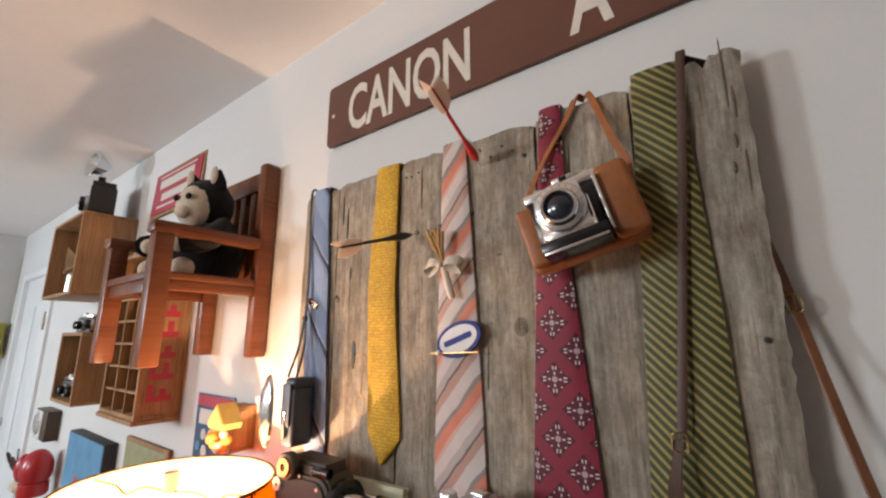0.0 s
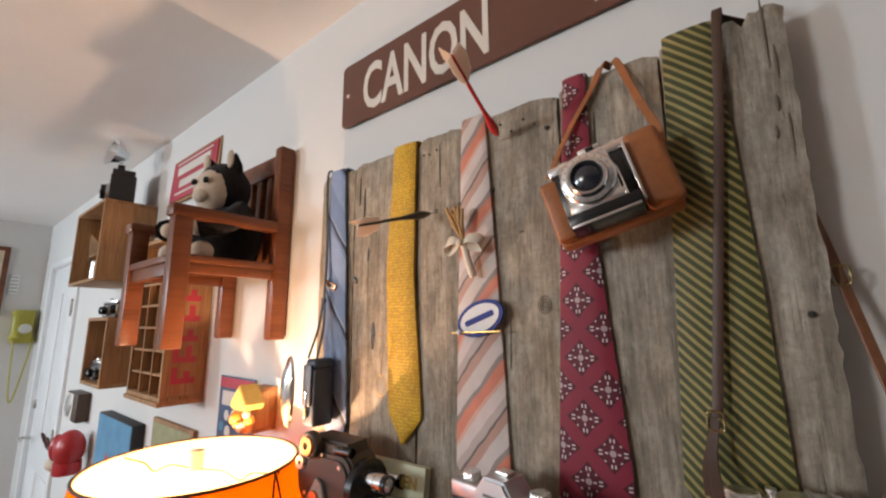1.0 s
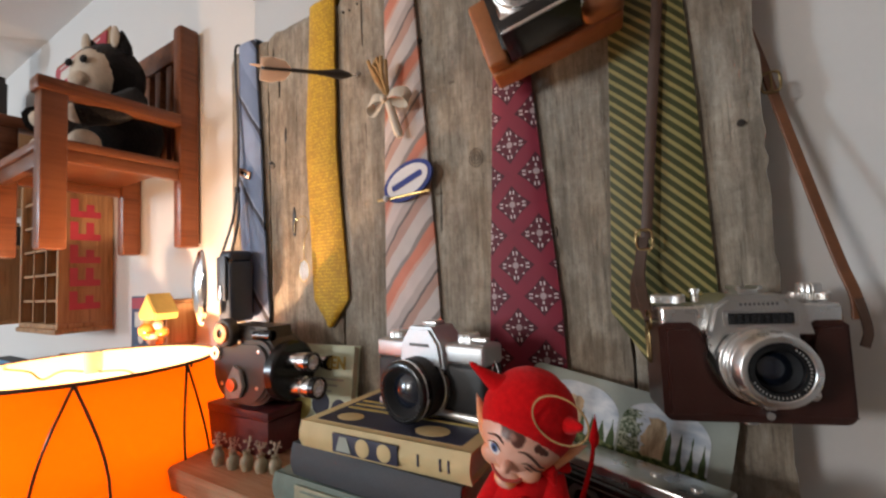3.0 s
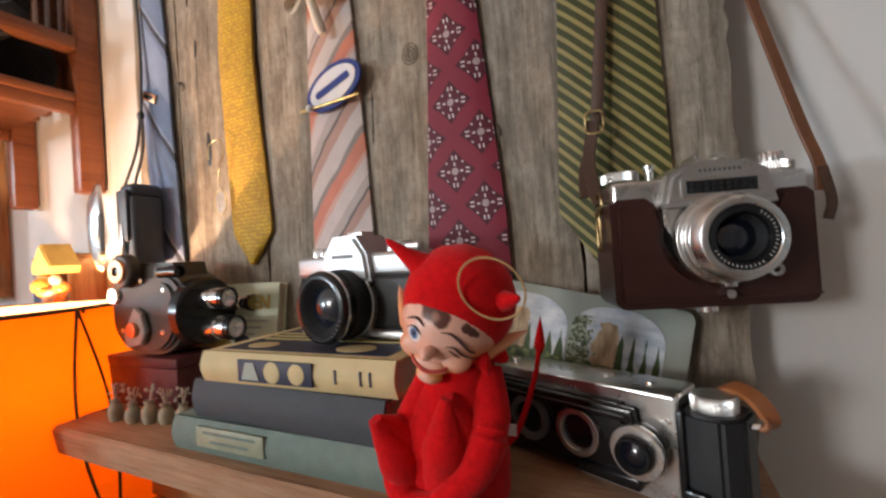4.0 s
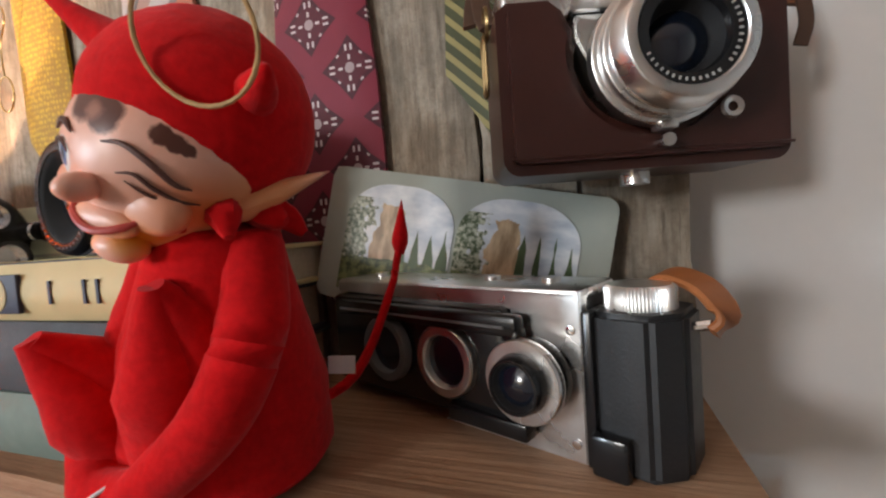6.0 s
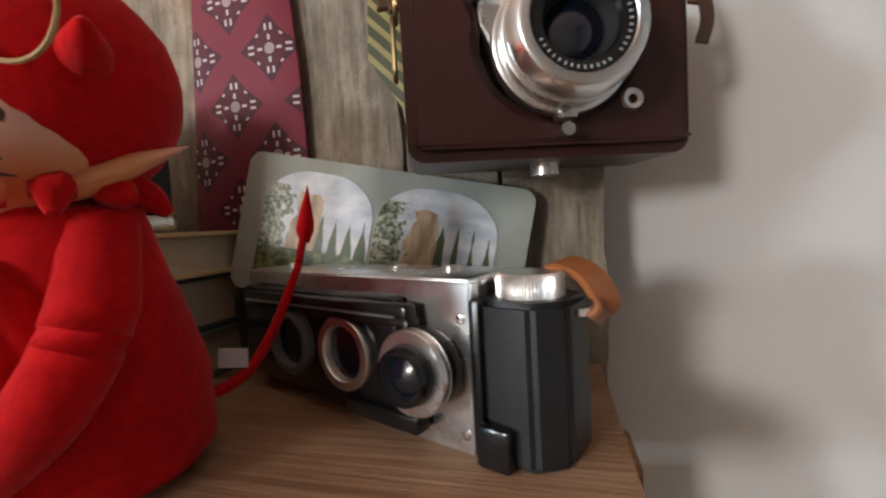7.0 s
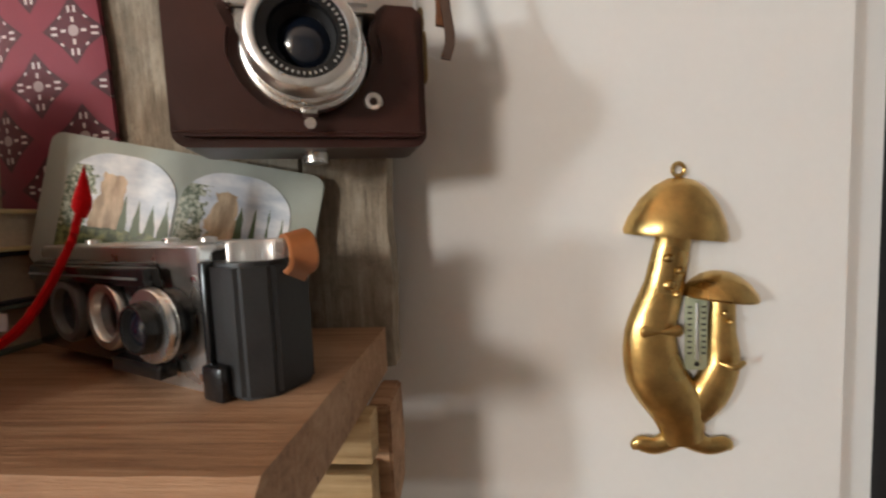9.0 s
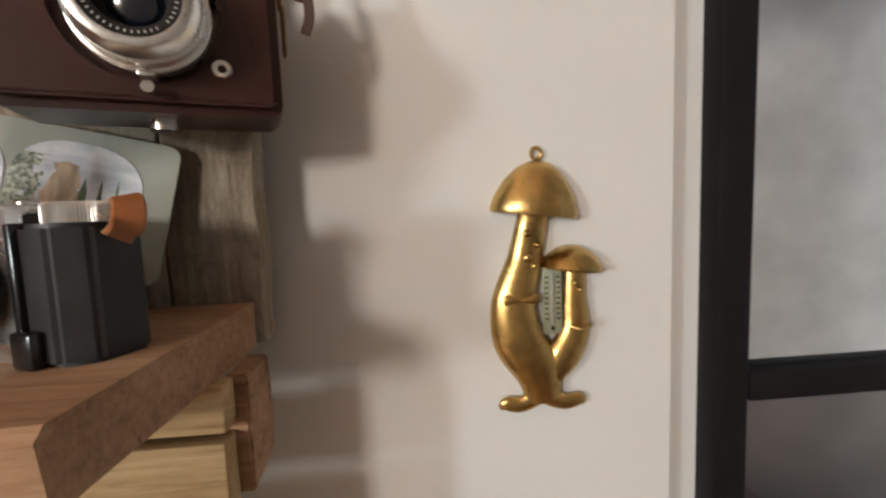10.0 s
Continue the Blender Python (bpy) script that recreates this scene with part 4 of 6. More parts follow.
# ---- things on the shelf ----
def book(label, x0, x1, y0, y1, z0, z1, cover, rz=0.0, extra=None):
    cx, h = (x0 + x1) / 2, z1 - z0
    b = thing("book", label, "book", (cx, y0, z0), rz=rz, group="stack of old books")
    w, d = (x1 - x0) / 2, y1 - y0
    part("page_block", cube(-w + 0.005, w - 0.005, 0.004, d - 0.004, 0.003, h - 0.003), PAPER, b)
    part("cover_board", cube(-w, w, 0.004, d, 0.0, 0.0028, 0.0008), cover, b)
    part("cover_board", cube(-w, w, 0.004, d, h - 0.0028, h, 0.0008), cover, b)
    bm = bmesh.new()
    ring = []
    for i in range(9):
        u = i / 8
        ring.append((-0.004 * math.sin(math.pi * u) + 0.003, h * u))
    rows = [[bm.verts.new((x, y, z)) for y, z in ring] for x in (-w, w)]
    for i in range(8):
        bm.faces.new((rows[0][i], rows[1][i], rows[1][i + 1], rows[0][i + 1]))
    ext = bmesh.ops.extrude_face_region(bm, geom=list(bm.faces))
    bmesh.ops.translate(bm, vec=(0, 0.003, 0), verts=[v for v in ext["geom"] if isinstance(v, bmesh.types.BMVert)])
    part("spine", bm, cover, b)
    return b, w, h


b, w, h = book("thick sage-green cloth book with a faded gilt spine label", -0.499, -0.267, 0.402, 0.54, SHELF, 1.157, BOOKGREEN, 0.5)
part("spine_label", cube(-0.08, 0.0, -0.0022, 0.0, 0.008, 0.025, 0.0004), GILT, b)
for z, l in ((0.0195, 0.062), (0.0125, 0.045)):
    part("title_bar", cube(-0.04 - l / 2, -0.04 + l / 2, -0.0026, -0.002, z, z + 0.002), BOOKGREEN, b)
b, w, h = book("slate grey cloth-bound book", -0.475, -0.27, 0.404, 0.54, 1.1572, 1.190, BOOKGREY, -1.0)
b, w, h = book("cream and navy jacketed old book with inked jars on its spine", -0.458, -0.262, 0.405, 0.54, 1.1902, 1.216, BOOKCREAM, 0.8)
part("spine_panel", cube(-0.05, 0.028, -0.0022, 0.0, 0.004, 0.0215, 0.0004), NAVY, b)
for x, r in ((-0.012, 0.0085), (0.013, 0.008)):
    bm = bmesh.new()
    ball(bm, (x, -0.0024, 0.0128), (r, 0.0009, r), seg=14)
    part("inked_jar", bm, BOOKCREAM, b)
part("inked_bottle", slab([(-0.045, 0.006), (-0.026, 0.006), (-0.031, 0.0195), (-0.04, 0.0195)], -0.003, -0.002), CARDGREY, b)
for x in (0.048, 0.07, 0.078):
    part("title_bar", cube(x, x + 0.0016, -0.0016, -0.0008, 0.008, 0.018), NAVY, b)
part("cover_print", cube(-0.085, 0.085, 0.012, 0.125, h, h + 0.0004), NAVY, b)
for x, y, r in ((-0.055, 0.03, 0.016), (0.045, 0.03, 0.018), (-0.01, 0.085, 0.02), (0.06, 0.09, 0.014)):
    bm = bmesh.new()
    ball(bm, (x, y, h + 0.0005), (r, r * 0.7, 0.0008), seg=14)
    part("cover_oval", bm, BOOKCREAM, b)
for k in range(3):
    part("cover_stripe", cube(-0.08, 0.08, 0.052 + k * 0.012, 0.056 + k * 0.012, h + 0.0004, h + 0.0009), OCHRE, b)

# chrome and black reflex camera on the books
slr = thing("slr_camera", "chrome and black 35 mm reflex camera standing on stacked books", "camera", (-0.343, 0.468, 1.2172), rz=-8)
part("camera_body", cube(-0.073, 0.073, 0.0, 0.034, 0.008, 0.056, 0.006, 3), BLACK, slr, "black leatherette body")
part("base_plate", cube(-0.073, 0.073, 0.0, 0.034, 0.0, 0.009, 0.003, 3), CHROME, slr)
part("top_cover", cube(-0.073, 0.073, 0.0, 0.034, 0.054, 0.074, 0.004, 3), SATIN, slr)
part("prism_housing", slab([(-0.03, 0.05), (0.03, 0.05), (0.026, 0.074), (0.014, 0.09), (-0.014, 0.09), (-0.026, 0.074)], -0.008, 0.03, 0.003), SATIN, slr)
part("nameplate", cube(-0.013, 0.013, -0.0084, -0.0078, 0.0705, 0.0735), RIBGREY, slr)
part("hot_shoe", cube(-0.009, 0.009, 0.008, 0.024, 0.09, 0.094, 0.001), CHROME, slr)
knurled(slr, (-0.052, 0.017, 0.074), 0.011, 0.008, "rewind_knob", 24)
knurled(slr, (0.045, 0.017, 0.074), 0.011, 0.009, "speed_dial", 24)
part("wind_lever", cube(0.045, 0.07, 0.01, 0.018, 0.075, 0.08, 0.002), CHROME, slr)
part("self_timer", cube(-0.049, -0.044, -0.005, 0.0, 0.02, 0.045, 0.002), CHROME, slr)
for sx in (-1, 1):
    ring = [(sx * 0.077 + 0.004 * math.cos(a), 0.012, 0.05 + 0.009 * math.sin(a) - 0.004 * abs(math.cos(a))) for a in [2 * math.pi * k / 12 for k in range(13)]]
    part("strap_ring", tube(ring, 0.0011, 6), BRIGHT, slr)
lens_barrel(slr, (0.0, 0.002, 0.031), [("lens_mount", CHROME, 0.031, 0.031, 0.0, 0.007), ("focus_ring", BLACK, 0.0295, 0.0295, 0.007, 0.023), ("aperture_ring", BLACKGLOSS, 0.028, 0.028, 0.023, 0.031), ("filter_ring", BRIGHT, 0.0305, 0.0305, 0.031, 0.0335), ("lens_rim", BLACKGLOSS, 0.0302, 0.0290, 0.0335, 0.0385)], 0.0165, 0.008, 0.0235)
for k in range(22):
    a = radians(150 + k * 9)
    part("engraving", cube(-0.0003, 0.0003, -0.0003, 0.0003, -0.0007, 0.0007, m=Matrix.Translation((0.026 * math.cos(a), -0.0368, 0.031 + 0.026 * math.sin(a))) @ pose(0, 0, 0, 0, math.degrees(-a) + 90, 0)), RIBGREY, slr)
for k in range(40):
    a = 2 * math.pi * k / 40
    part("focus_rib", cube(-0.0009, 0.0009, -0.019, -0.009, -0.0004, 0.0004, m=Matrix.Translation((0.0297 * math.sin(a), 0.002, 0.031 + 0.0297 * math.cos(a))) @ pose(0, 0, 0, 0, math.degrees(a), 0)), BLACK, slr)
# stereo camera
st = thing("stereo_camera", "black and silver three-lens stereo camera with a wrist strap", "camera", (-0.098, 0.449, SHELF), rz=-22.6)
part("camera_body", cube(-0.15, 0.0, 0.004, 0.036, 0.001, 0.062, 0.004, 2), BLACK, st)
part("silver_faceplate", slab([(0.0, 0.0), (0.0, 0.064), (-0.15, 0.064), (-0.15, 0.058), (-0.03, 0.056), (-0.029, 0.05), (-0.029, 0.006), (-0.07, 0.0)], 0.0, 0.006, 0.0006), CHROME, st, "brushed aluminium faceplate")
part("top_cover", cube(-0.15, 0.0, 0.0, 0.036, 0.0605, 0.065, 0.0018, 2), CHROME, st)
part("front_cover", cube(-0.148, -0.03, -0.006, 0.004, 0.008, 0.057, 0.003, 2), BLACKGLOSS, st)
part("slide_rail", cube(-0.135, -0.021, -0.011, -0.004, 0.047, 0.0555, 0.0015, 2), BLACKGLOSS, st)
part("rail_groove", cube(-0.133, -0.026, -0.0116, -0.0108, 0.0505, 0.0515), RIBGREY, st)
part("rail_drop", cube(-0.027, -0.0205, -0.0108, -0.003, 0.042, 0.0505, 0.0015, 2), BLACKGLOSS, st)
part("index_mark", cube(-0.061, -0.059, -0.0066, -0.0058, 0.0495, 0.052), CHROME, st)
part("slide_foot", cube(-0.06, -0.02, -0.009, -0.001, 0.006, 0.013, 0.001), BLACKGLOSS, st)
for x, full in ((-0.1, 0), (-0.06, 0), (-0.0195, 1)):
    if full:
        lens_barrel(st, (x, 0.0, 0.031), [("lens_mount", BLACKGLOSS, 0.0155, 0.0155, 0.0, 0.008), ("lens_ring", CHROME, 0.0165, 0.0162, 0.008, 0.012), ("lens_rim", BLACKGLOSS, 0.0115, 0.0105, 0.012, 0.018)], 0.0075, 0.003, 0.009)
    else:
        ringm = Matrix.Translation((x, -0.006, 0.032)) @ FRONT
        part("lens_ring", lathe([(0.0165, 0.0), (0.0165, 0.003), (0.0155, 0.0042), (0.0122, 0.0042), (0.0115, 0.003), (0.0115, -0.004)], 36, ringm), CHROME if x > -0.09 else RIBGREY, st)
        part("lens_well", lathe([(0, 0.0004), (0.0118, 0.0004)], 28, ringm), LENS, st)
bm = bmesh.new()
foot = [(0.001, 0.003), (0.009, 0.0), (0.023, 0.0), (0.032, 0.01), (0.032, 0.03), (0.024, 0.035), (0.001, 0.035)]
lo, hi = [bm.verts.new((x, y, 0.0)) for x, y in foot], [bm.verts.new((x, y, 0.057)) for x, y in foot]
bm.faces.new(lo[::-1])
topf = bm.faces.new(hi)
for i in range(7):
    bm.faces.new((lo[i], lo[(i + 1) % 7], hi[(i + 1) % 7], hi[i]))
bmesh.ops.bevel(bm, geom=list(bm.edges), offset=0.002, segments=2, affect="EDGES")
part("grip", bm, BLACK, st, "black leatherette hand grip")
part("grip_latch", cube(0.003, 0.016, -0.005, 0.001, 0.0, 0.015, 0.0015), BLACKGLOSS, st)
part("film_catch", cube(0.0, 0.004, -0.001, 0.034, 0.0, 0.0575, 0.001), BLACKGLOSS, st)
knurled(st, (0.015, 0.018, 0.057), 0.0125, 0.0085, "wind_knob", 64)
for x in (-0.13, -0.05, -0.02):
    part("top_button", lathe([(0.004, 0), (0.004, 0.002), (0, 0.0026)], 14, pose(x, 0.018, 0.065)), CHROME, st)
for x, z in ((-0.004, 0.05), (-0.004, 0.007)):
    part("screw", lathe([(0, 0.001), (0.0018, 0.0006), (0.002, 0)], 10, pose(x, 0.0, z, 90)), BRIGHT, st)
part("strap_lug", tube([(0.03, 0.016, 0.051), (0.038, 0.015, 0.053)], 0.0018, 8), BRIGHT, st)
part("wrist_strap", ribbon(smooth_path([(0.012, 0.036, 0.062), (0.022, 0.032, 0.067), (0.034, 0.025, 0.064), (0.041, 0.019, 0.056), (0.038, 0.016, 0.05)], 6), 0.012, 0.003, (0.3, 0.9, 0.2)), LEATHER_T, st, "short tan leather wrist strap")

# stereo view card leaning on the panel
card = thing("stereo_card", "grey-green stereo photograph card with two arched mountain views", "photograph", (-0.171, 0.534, 1.205), rz=3, ry=12.3, rx=-6)
part("card_mount", slab(round_rect(-0.089, 0.089, -0.043, 0.043, 0.008), -0.0008, 0.0008), CARDGREY, card)


def arch(x0, x1, z0, z1):
    r = 0.03
    pts = [(x0, z0), (x1, z0)]
    for k in range(9):
        a = radians(90 * k / 8)
        pts.append((x1 - r + r * math.cos(a), z1 - r * 0.8 + r * 0.8 * math.sin(a)))
    for k in range(9):
        a = radians(90 + 90 * k / 8)
        pts.append((x0 + r + r * math.cos(a), z1 - r * 0.8 + r * 0.8 * math.sin(a)))
    return pts


for x0, x1 in ((-0.074, -0.002), (0.0, 0.072)):
    part("photo_print", slab(arch(x0, x1, -0.036, 0.035), -0.0014, -0.0009), VIEW, card, "arched colour print of cliffs and firs")

# red felt imp doll, hugging its knees
def felt(bm, pts, rad, n=12):
    tube(smooth_path(pts, 5), [float(r) for r in np.interp(np.linspace(0, 1, (len(pts) - 1) * 5 + 1), np.linspace(0, 1, len(rad)), rad)], n, bm)


# head: rolled to one side, face turned a little down
H0 = Matrix.Translation((0.0218, -0.0062, 0.1292)) @ pose(0, 0, 0, 9, 20, 7)
FACE = H0 @ Matrix.Translation((0, -0.0085, -0.0115)) @ Matrix.Diagonal((0.0285, 0.028, 0.0295, 1))


def on_face(az, el, out=1.0):
    a, e = radians(az), radians(el)
    x, y, z = math.sin(a) * math.cos(e), -math.cos(a) * math.cos(e), math.sin(e)
    if z < 0:
        x, y = x * (1 + 0.3 * z), y * (1 + 0.06 * z)
    return FACE @ Vector((x * out, y * out, z * out))


def painted_skin(name):
    """Pale pink vinyl with airbrushed cheeks, painted curls and eyes."""
    n = Nodes(name)
    tc = n.node("ShaderNodeTexCoord")
    wob = n.noise(260, 3)

    def near(p, full, none, wobble=0.0):
        d = n.node("ShaderNodeVectorMath", operation="DISTANCE")
        n.put(d.inputs[0], tc.outputs["Object"])
        d.inputs[1].default_value = p
        dist = n.m("ADD", d.outputs["Value"], n.m("MULTIPLY_ADD", wob, wobble, -0.5 * wobble))
        r = n.node("ShaderNodeMapRange")
        n.put(r.inputs[0], dist)
        r.inputs[1].default_value, r.inputs[2].default_value = full, none
        r.inputs[3].default_value, r.inputs[4].default_value = 1.0, 0.0
        return r.outputs[0]

    col = n.ramp(n.noise(70, 3), (0.3, (0.78, 0.4, 0.29)), (0.7, (0.84, 0.47, 0.36)))
    for az, el, full, none, c in ((28, -40, 0.003, 0.0105, (0.85, 0.3, 0.02)), (-28, -40, 0.003, 0.0105, (0.85, 0.3, 0.02)), (62, -20, 0.004, 0.017, (0.78, 0.22, 0.05)), (-62, -20, 0.004, 0.017, (0.78, 0.22, 0.05)), (14, -44, 0.002, 0.007, (0.88, 0.36, 0.03))):
        col = n.mix(n.m("MULTIPLY", near(on_face(az, el), full, none), 0.9), col, c)
    for sx in (-1, 1):
        col = n.mix(n.m("MULTIPLY", near(H0 @ Vector((sx * 0.03, -0.004, -0.015)), 0.006, 0.02), 0.75), col, (0.85, 0.33, 0.1))
    for az, el, r in ((-11, 30, 0.0074), (4, 24, 0.0056), (34, 20, 0.003), (41, 17, 0.0026), (47, 14, 0.002)):
        col = n.mix(near(on_face(az, el), r * 0.75, r, 0.003), col, (0.11, 0.036, 0.024))
    col = n.mix(n.m("MULTIPLY", near(on_face(-3, 24), 0.0012, 0.0034, 0.003), 0.7), col, (0.45, 0.2, 0.14))
    eye = on_face(-24, -2)
    for r, c in ((0.0052, (0.75, 0.72, 0.7)), (0.0033, (0.05, 0.13, 0.3)), (0.0015, (0.01, 0.01, 0.012))):
        col = n.mix(near(eye, r * 0.85, r), col, c)
    n.bump(n.noise(400, 2), 0.05, 0.0002)
    return n.done(col, 0.36, 0.0, 0.45)


bm = bmesh.new()
# sack body leaning towards the head
felt(bm, [(0.0, 0.0105, 0.003), (0.0, 0.0105, 0.012), (0.003, 0.0085, 0.035), (0.009, 0.0035, 0.06), (0.0165, -0.002, 0.082), (0.022, -0.006, 0.1)], [0.034, 0.0385, 0.0375, 0.0305, 0.023, 0.0175], 28)
# knees drawn up to pointed folds, shins down to the small feet
felt(bm, [(-0.008, 0.004, 0.022), (-0.017, -0.016, 0.046), (-0.0215, -0.036, 0.066)], [0.018, 0.0165, 0.0035], 14)
felt(bm, [(-0.0225, -0.036, 0.066), (-0.015, -0.025, 0.04), (-0.006, -0.019, 0.018), (-0.003, -0.021, 0.005)], [0.0035, 0.0125, 0.008, 0.006], 14)
felt(bm, [(0.012, 0.004, 0.022), (0.0185, -0.012, 0.056), (0.0205, -0.0285, 0.08)], [0.018, 0.017, 0.0035], 14)
felt(bm, [(0.0205, -0.0285, 0.08), (0.015, -0.023, 0.05), (0.007, -0.02, 0.02), (0.008, -0.022, 0.005)], [0.0035, 0.0135, 0.0085, 0.006], 14)
# arms round the shins
felt(bm, [(0.035, -0.005, 0.09), (0.0395, -0.013, 0.066), (0.0335, -0.023, 0.042), (0.015, -0.031, 0.024), (0.005, -0.032, 0.022)], [0.009, 0.0105, 0.0098, 0.008, 0.006], 14)
felt(bm, [(0.006, -0.01, 0.09), (-0.014, -0.012, 0.055), (-0.017, -0.021, 0.03), (-0.006, -0.03, 0.02), (0.006, -0.032, 0.022)], [0.0095, 0.0105, 0.0105, 0.0085, 0.006], 14)
# tail with an arrow tip
felt(bm, [(0.008, 0.038, 0.014), (0.03, 0.055, 0.026), (0.0425, 0.072, 0.062), (0.046, 0.0785, 0.084)], [0.0026, 0.0024, 0.002, 0.0018], 8)
lathe([(0, 0.024), (0.0016, 0.017), (0.0038, 0.006), (0.0042, 0.002), (0.002, -0.004), (0, -0.004)], 10, pose(0.046, 0.079, 0.083, -6, 4), bm)
# ragged felt collar
for k in range(9):
    a = radians(-110 + 40 * k)
    felt(bm, [(0.0225 + 0.013 * math.sin(a), -0.006 - 0.013 * math.cos(a), 0.103), (0.0225 + 0.021 * math.sin(a), -0.006 - 0.02 * math.cos(a), 0.098), (0.0225 + 0.0265 * math.sin(a), -0.006 - 0.025 * math.cos(a), 0.092 + 0.004 * (k % 2))], [0.006, 0.005, 0.0014], 8)
# hood with a point over the brow, two horns
ball(bm, (0, 0, 0), (0.0332, 0.0325, 0.0335), H0, 36)
for at, turn, ln in (((-0.0255, -0.008, 0.0165), (14, -66, 0), 0.025), ((0.0265, -0.013, 0.0125), (36, 50, 0), 0.015)):
    lathe([(0.011 if ln > 0.02 else 0.006, -0.005), (0.0068 if ln > 0.02 else 0.0055, 0.003), (0.0042, ln * 0.5), (0.0018, ln * 0.9), (0, ln)], 14, H0 @ pose(*at, *turn), bm)
for v in bm.verts:
    v.co += v.co.normalized() * 0.0009 * noise.noise(v.co * 130) if v.co.z > 0.004 else Vector((0, 0, 0))


def coloured(index, build):
    before = set(bm.faces)
    build()
    for f in set(bm.faces) - before:
        f.material_index = index


def mask():
    fs = ball(bm, (0, 0, 0), (1, 1, 1), Matrix.Identity(4), 44)
    for v in {v for f in fs for v in f.verts}:
        x, y, z = v.co
        if z < 0:
            x, y = x * (1 + 0.3 * z), y * (1 + 0.06 * z)
        v.co = FACE @ Vector((x, y, z))
    for at, r in (((0, -0.0385, -0.018), (0.0036, 0.0056, 0.0038)), ((0.0105, -0.0268, -0.0215), (0.0105, 0.0062, 0.008)), ((-0.0105, -0.0268, -0.0215), (0.0105, 0.0062, 0.008)), ((0, -0.027, -0.0355), (0.0078, 0.0062, 0.005)), ((0, -0.0315, -0.0275), (0.0105, 0.0036, 0.0045))):
        ball(bm, (0, 0, 0), (1, 1, 1), H0 @ Matrix.Translation(at) @ Matrix.Diagonal((*r, 1)), 18)
    for sx in (-1, 1):
        root, tip = Vector((sx * 0.0195, -0.011, -0.0225)), Vector((sx * 0.0425, 0.005, -0.0045))
        ear = H0 @ Matrix.Translation(root) @ (tip - root).to_track_quat("Z", "Y").to_matrix().to_4x4() @ Matrix.Diagonal((1, 0.6, 1, 1))
        lathe([(0.0, -0.004), (0.0068, -0.002), (0.0078, 0.006), (0.0055, 0.017), (0.002, 0.028), (0, 0.033)], 14, ear, bm)


def stroke(points, r, out=1.02):
    path = smooth_path([on_face(az, el, out) for az, el in points], 6)
    k = len(path)
    tube(path, [r * (0.25 + 0.75 * math.sin(math.pi * (i + 0.4) / k)) for i in range(k)], 6, bm)


coloured(1, mask)
# brow and closed lashes of the winking eye, brow and lid of the open one
coloured(2, lambda: [stroke(p, r) for p, r in (([(8, 11), (18, 12), (30, 6), (42, -3), (50, -5)], 0.0009), ([(16, -2), (24, -1), (34, -7), (46, -12), (56, -13)], 0.0006), ([(20, -5), (30, -10), (40, -13)], 0.0004), ([(-12, 11), (-24, 15), (-40, 8)], 0.0008), ([(-13, 1), (-24, 6), (-36, 0)], 0.0005))])
coloured(3, lambda: tube(smooth_path([H0 @ Vector(p) for p in ((-0.0125, -0.0285, -0.0225), (-0.0085, -0.0335, -0.0268), (0, -0.0357, -0.0295), (0.0085, -0.0335, -0.0268), (0.0125, -0.0285, -0.0225))], 5), [0.0004] + [0.0008] * 4 + [0.0011] * 11 + [0.0008] * 4 + [0.0004], 8, bm))
# gold hanging thread looped on the crown
su, sv = Vector((0.9, 0.43, -0.08)).normalized(), Vector((0.02, -0.2, 0.98)).normalized()
centre = Vector((0.0525, -0.036, 0.1385))
coloured(5, lambda: tube([centre + su * 0.0158 * math.cos(a) + sv * 0.0158 * math.sin(a) + su.cross(sv) * 0.006 * math.cos(a) for a in [2 * math.pi * k / 32 for k in range(33)]], 0.0006, 6, bm))


def tag_and_thread():
    box(bm, -0.004, 0.008, -0.0004, 0.0004, -0.004, 0.004, m=Matrix.Translation((0.026, 0.047, 0.033)) @ pose(0, 0, 0, 0, 4, 20))
    tube([(0.0005 + 0.0075 * math.cos(t), -0.031 - 0.0085 * math.sin(t), 0.022 + 0.005 * math.cos(t)) for t in [2 * math.pi * k / 18 for k in range(19)]], 0.0006, 6, bm)


coloured(4, tag_and_thread)
solid("imp_doll", bm, [REDFELT, painted_skin("painted_vinyl"), HAIR, LIPS, PATCHWHITE, STRAW], "red felt imp doll with horned hood hugging its knees", "doll", (-0.229, 0.4035, SHELF))

# maroon box with an 8 mm movie camera
mb = thing("small_box", "maroon cloth-covered small box", "box", (-0.65, 0.462, SHELF), rz=2)
part("box_base", cube(-0.08, 0.056, 0.0, 0.08, 0.0, 0.047, 0.0015), MAROON, mb)
part("box_lid", cube(-0.0805, 0.0565, -0.0005, 0.0805, 0.0475, 0.059, 0.0015), MAROON, mb)
mv = thing("movie_camera", "taupe vintage movie camera with a chrome three-lens turret", "movie camera", (-0.648, 0.464, 1.1875), rz=5)
mv.scale = (1.06, 1.06, 1.06)
outline = []
for cx, cz, r, a0, a1 in ((0.012, 0.048, 0.046, -90, 0), (0.032, 0.066, 0.026, 0, 90), (-0.034, 0.066, 0.026, 90, 180), (-0.014, 0.048, 0.046, 180, 270)):
    for k in range(11):
        a = radians(a0 + (a1 - a0) * k / 10)
        outline.append((cx + r * math.cos(a), cz + r * math.sin(a)))
part("camera_body", slab([(x, z) for x, z in outline], 0.0, 0.05, 0.004), TAUPE, mv)
part("side_plate", slab([(x * 0.84, (z - 0.047) * 0.84 + 0.045) for x, z in outline], -0.003, 0.002, 0.001), TAUPE, mv)
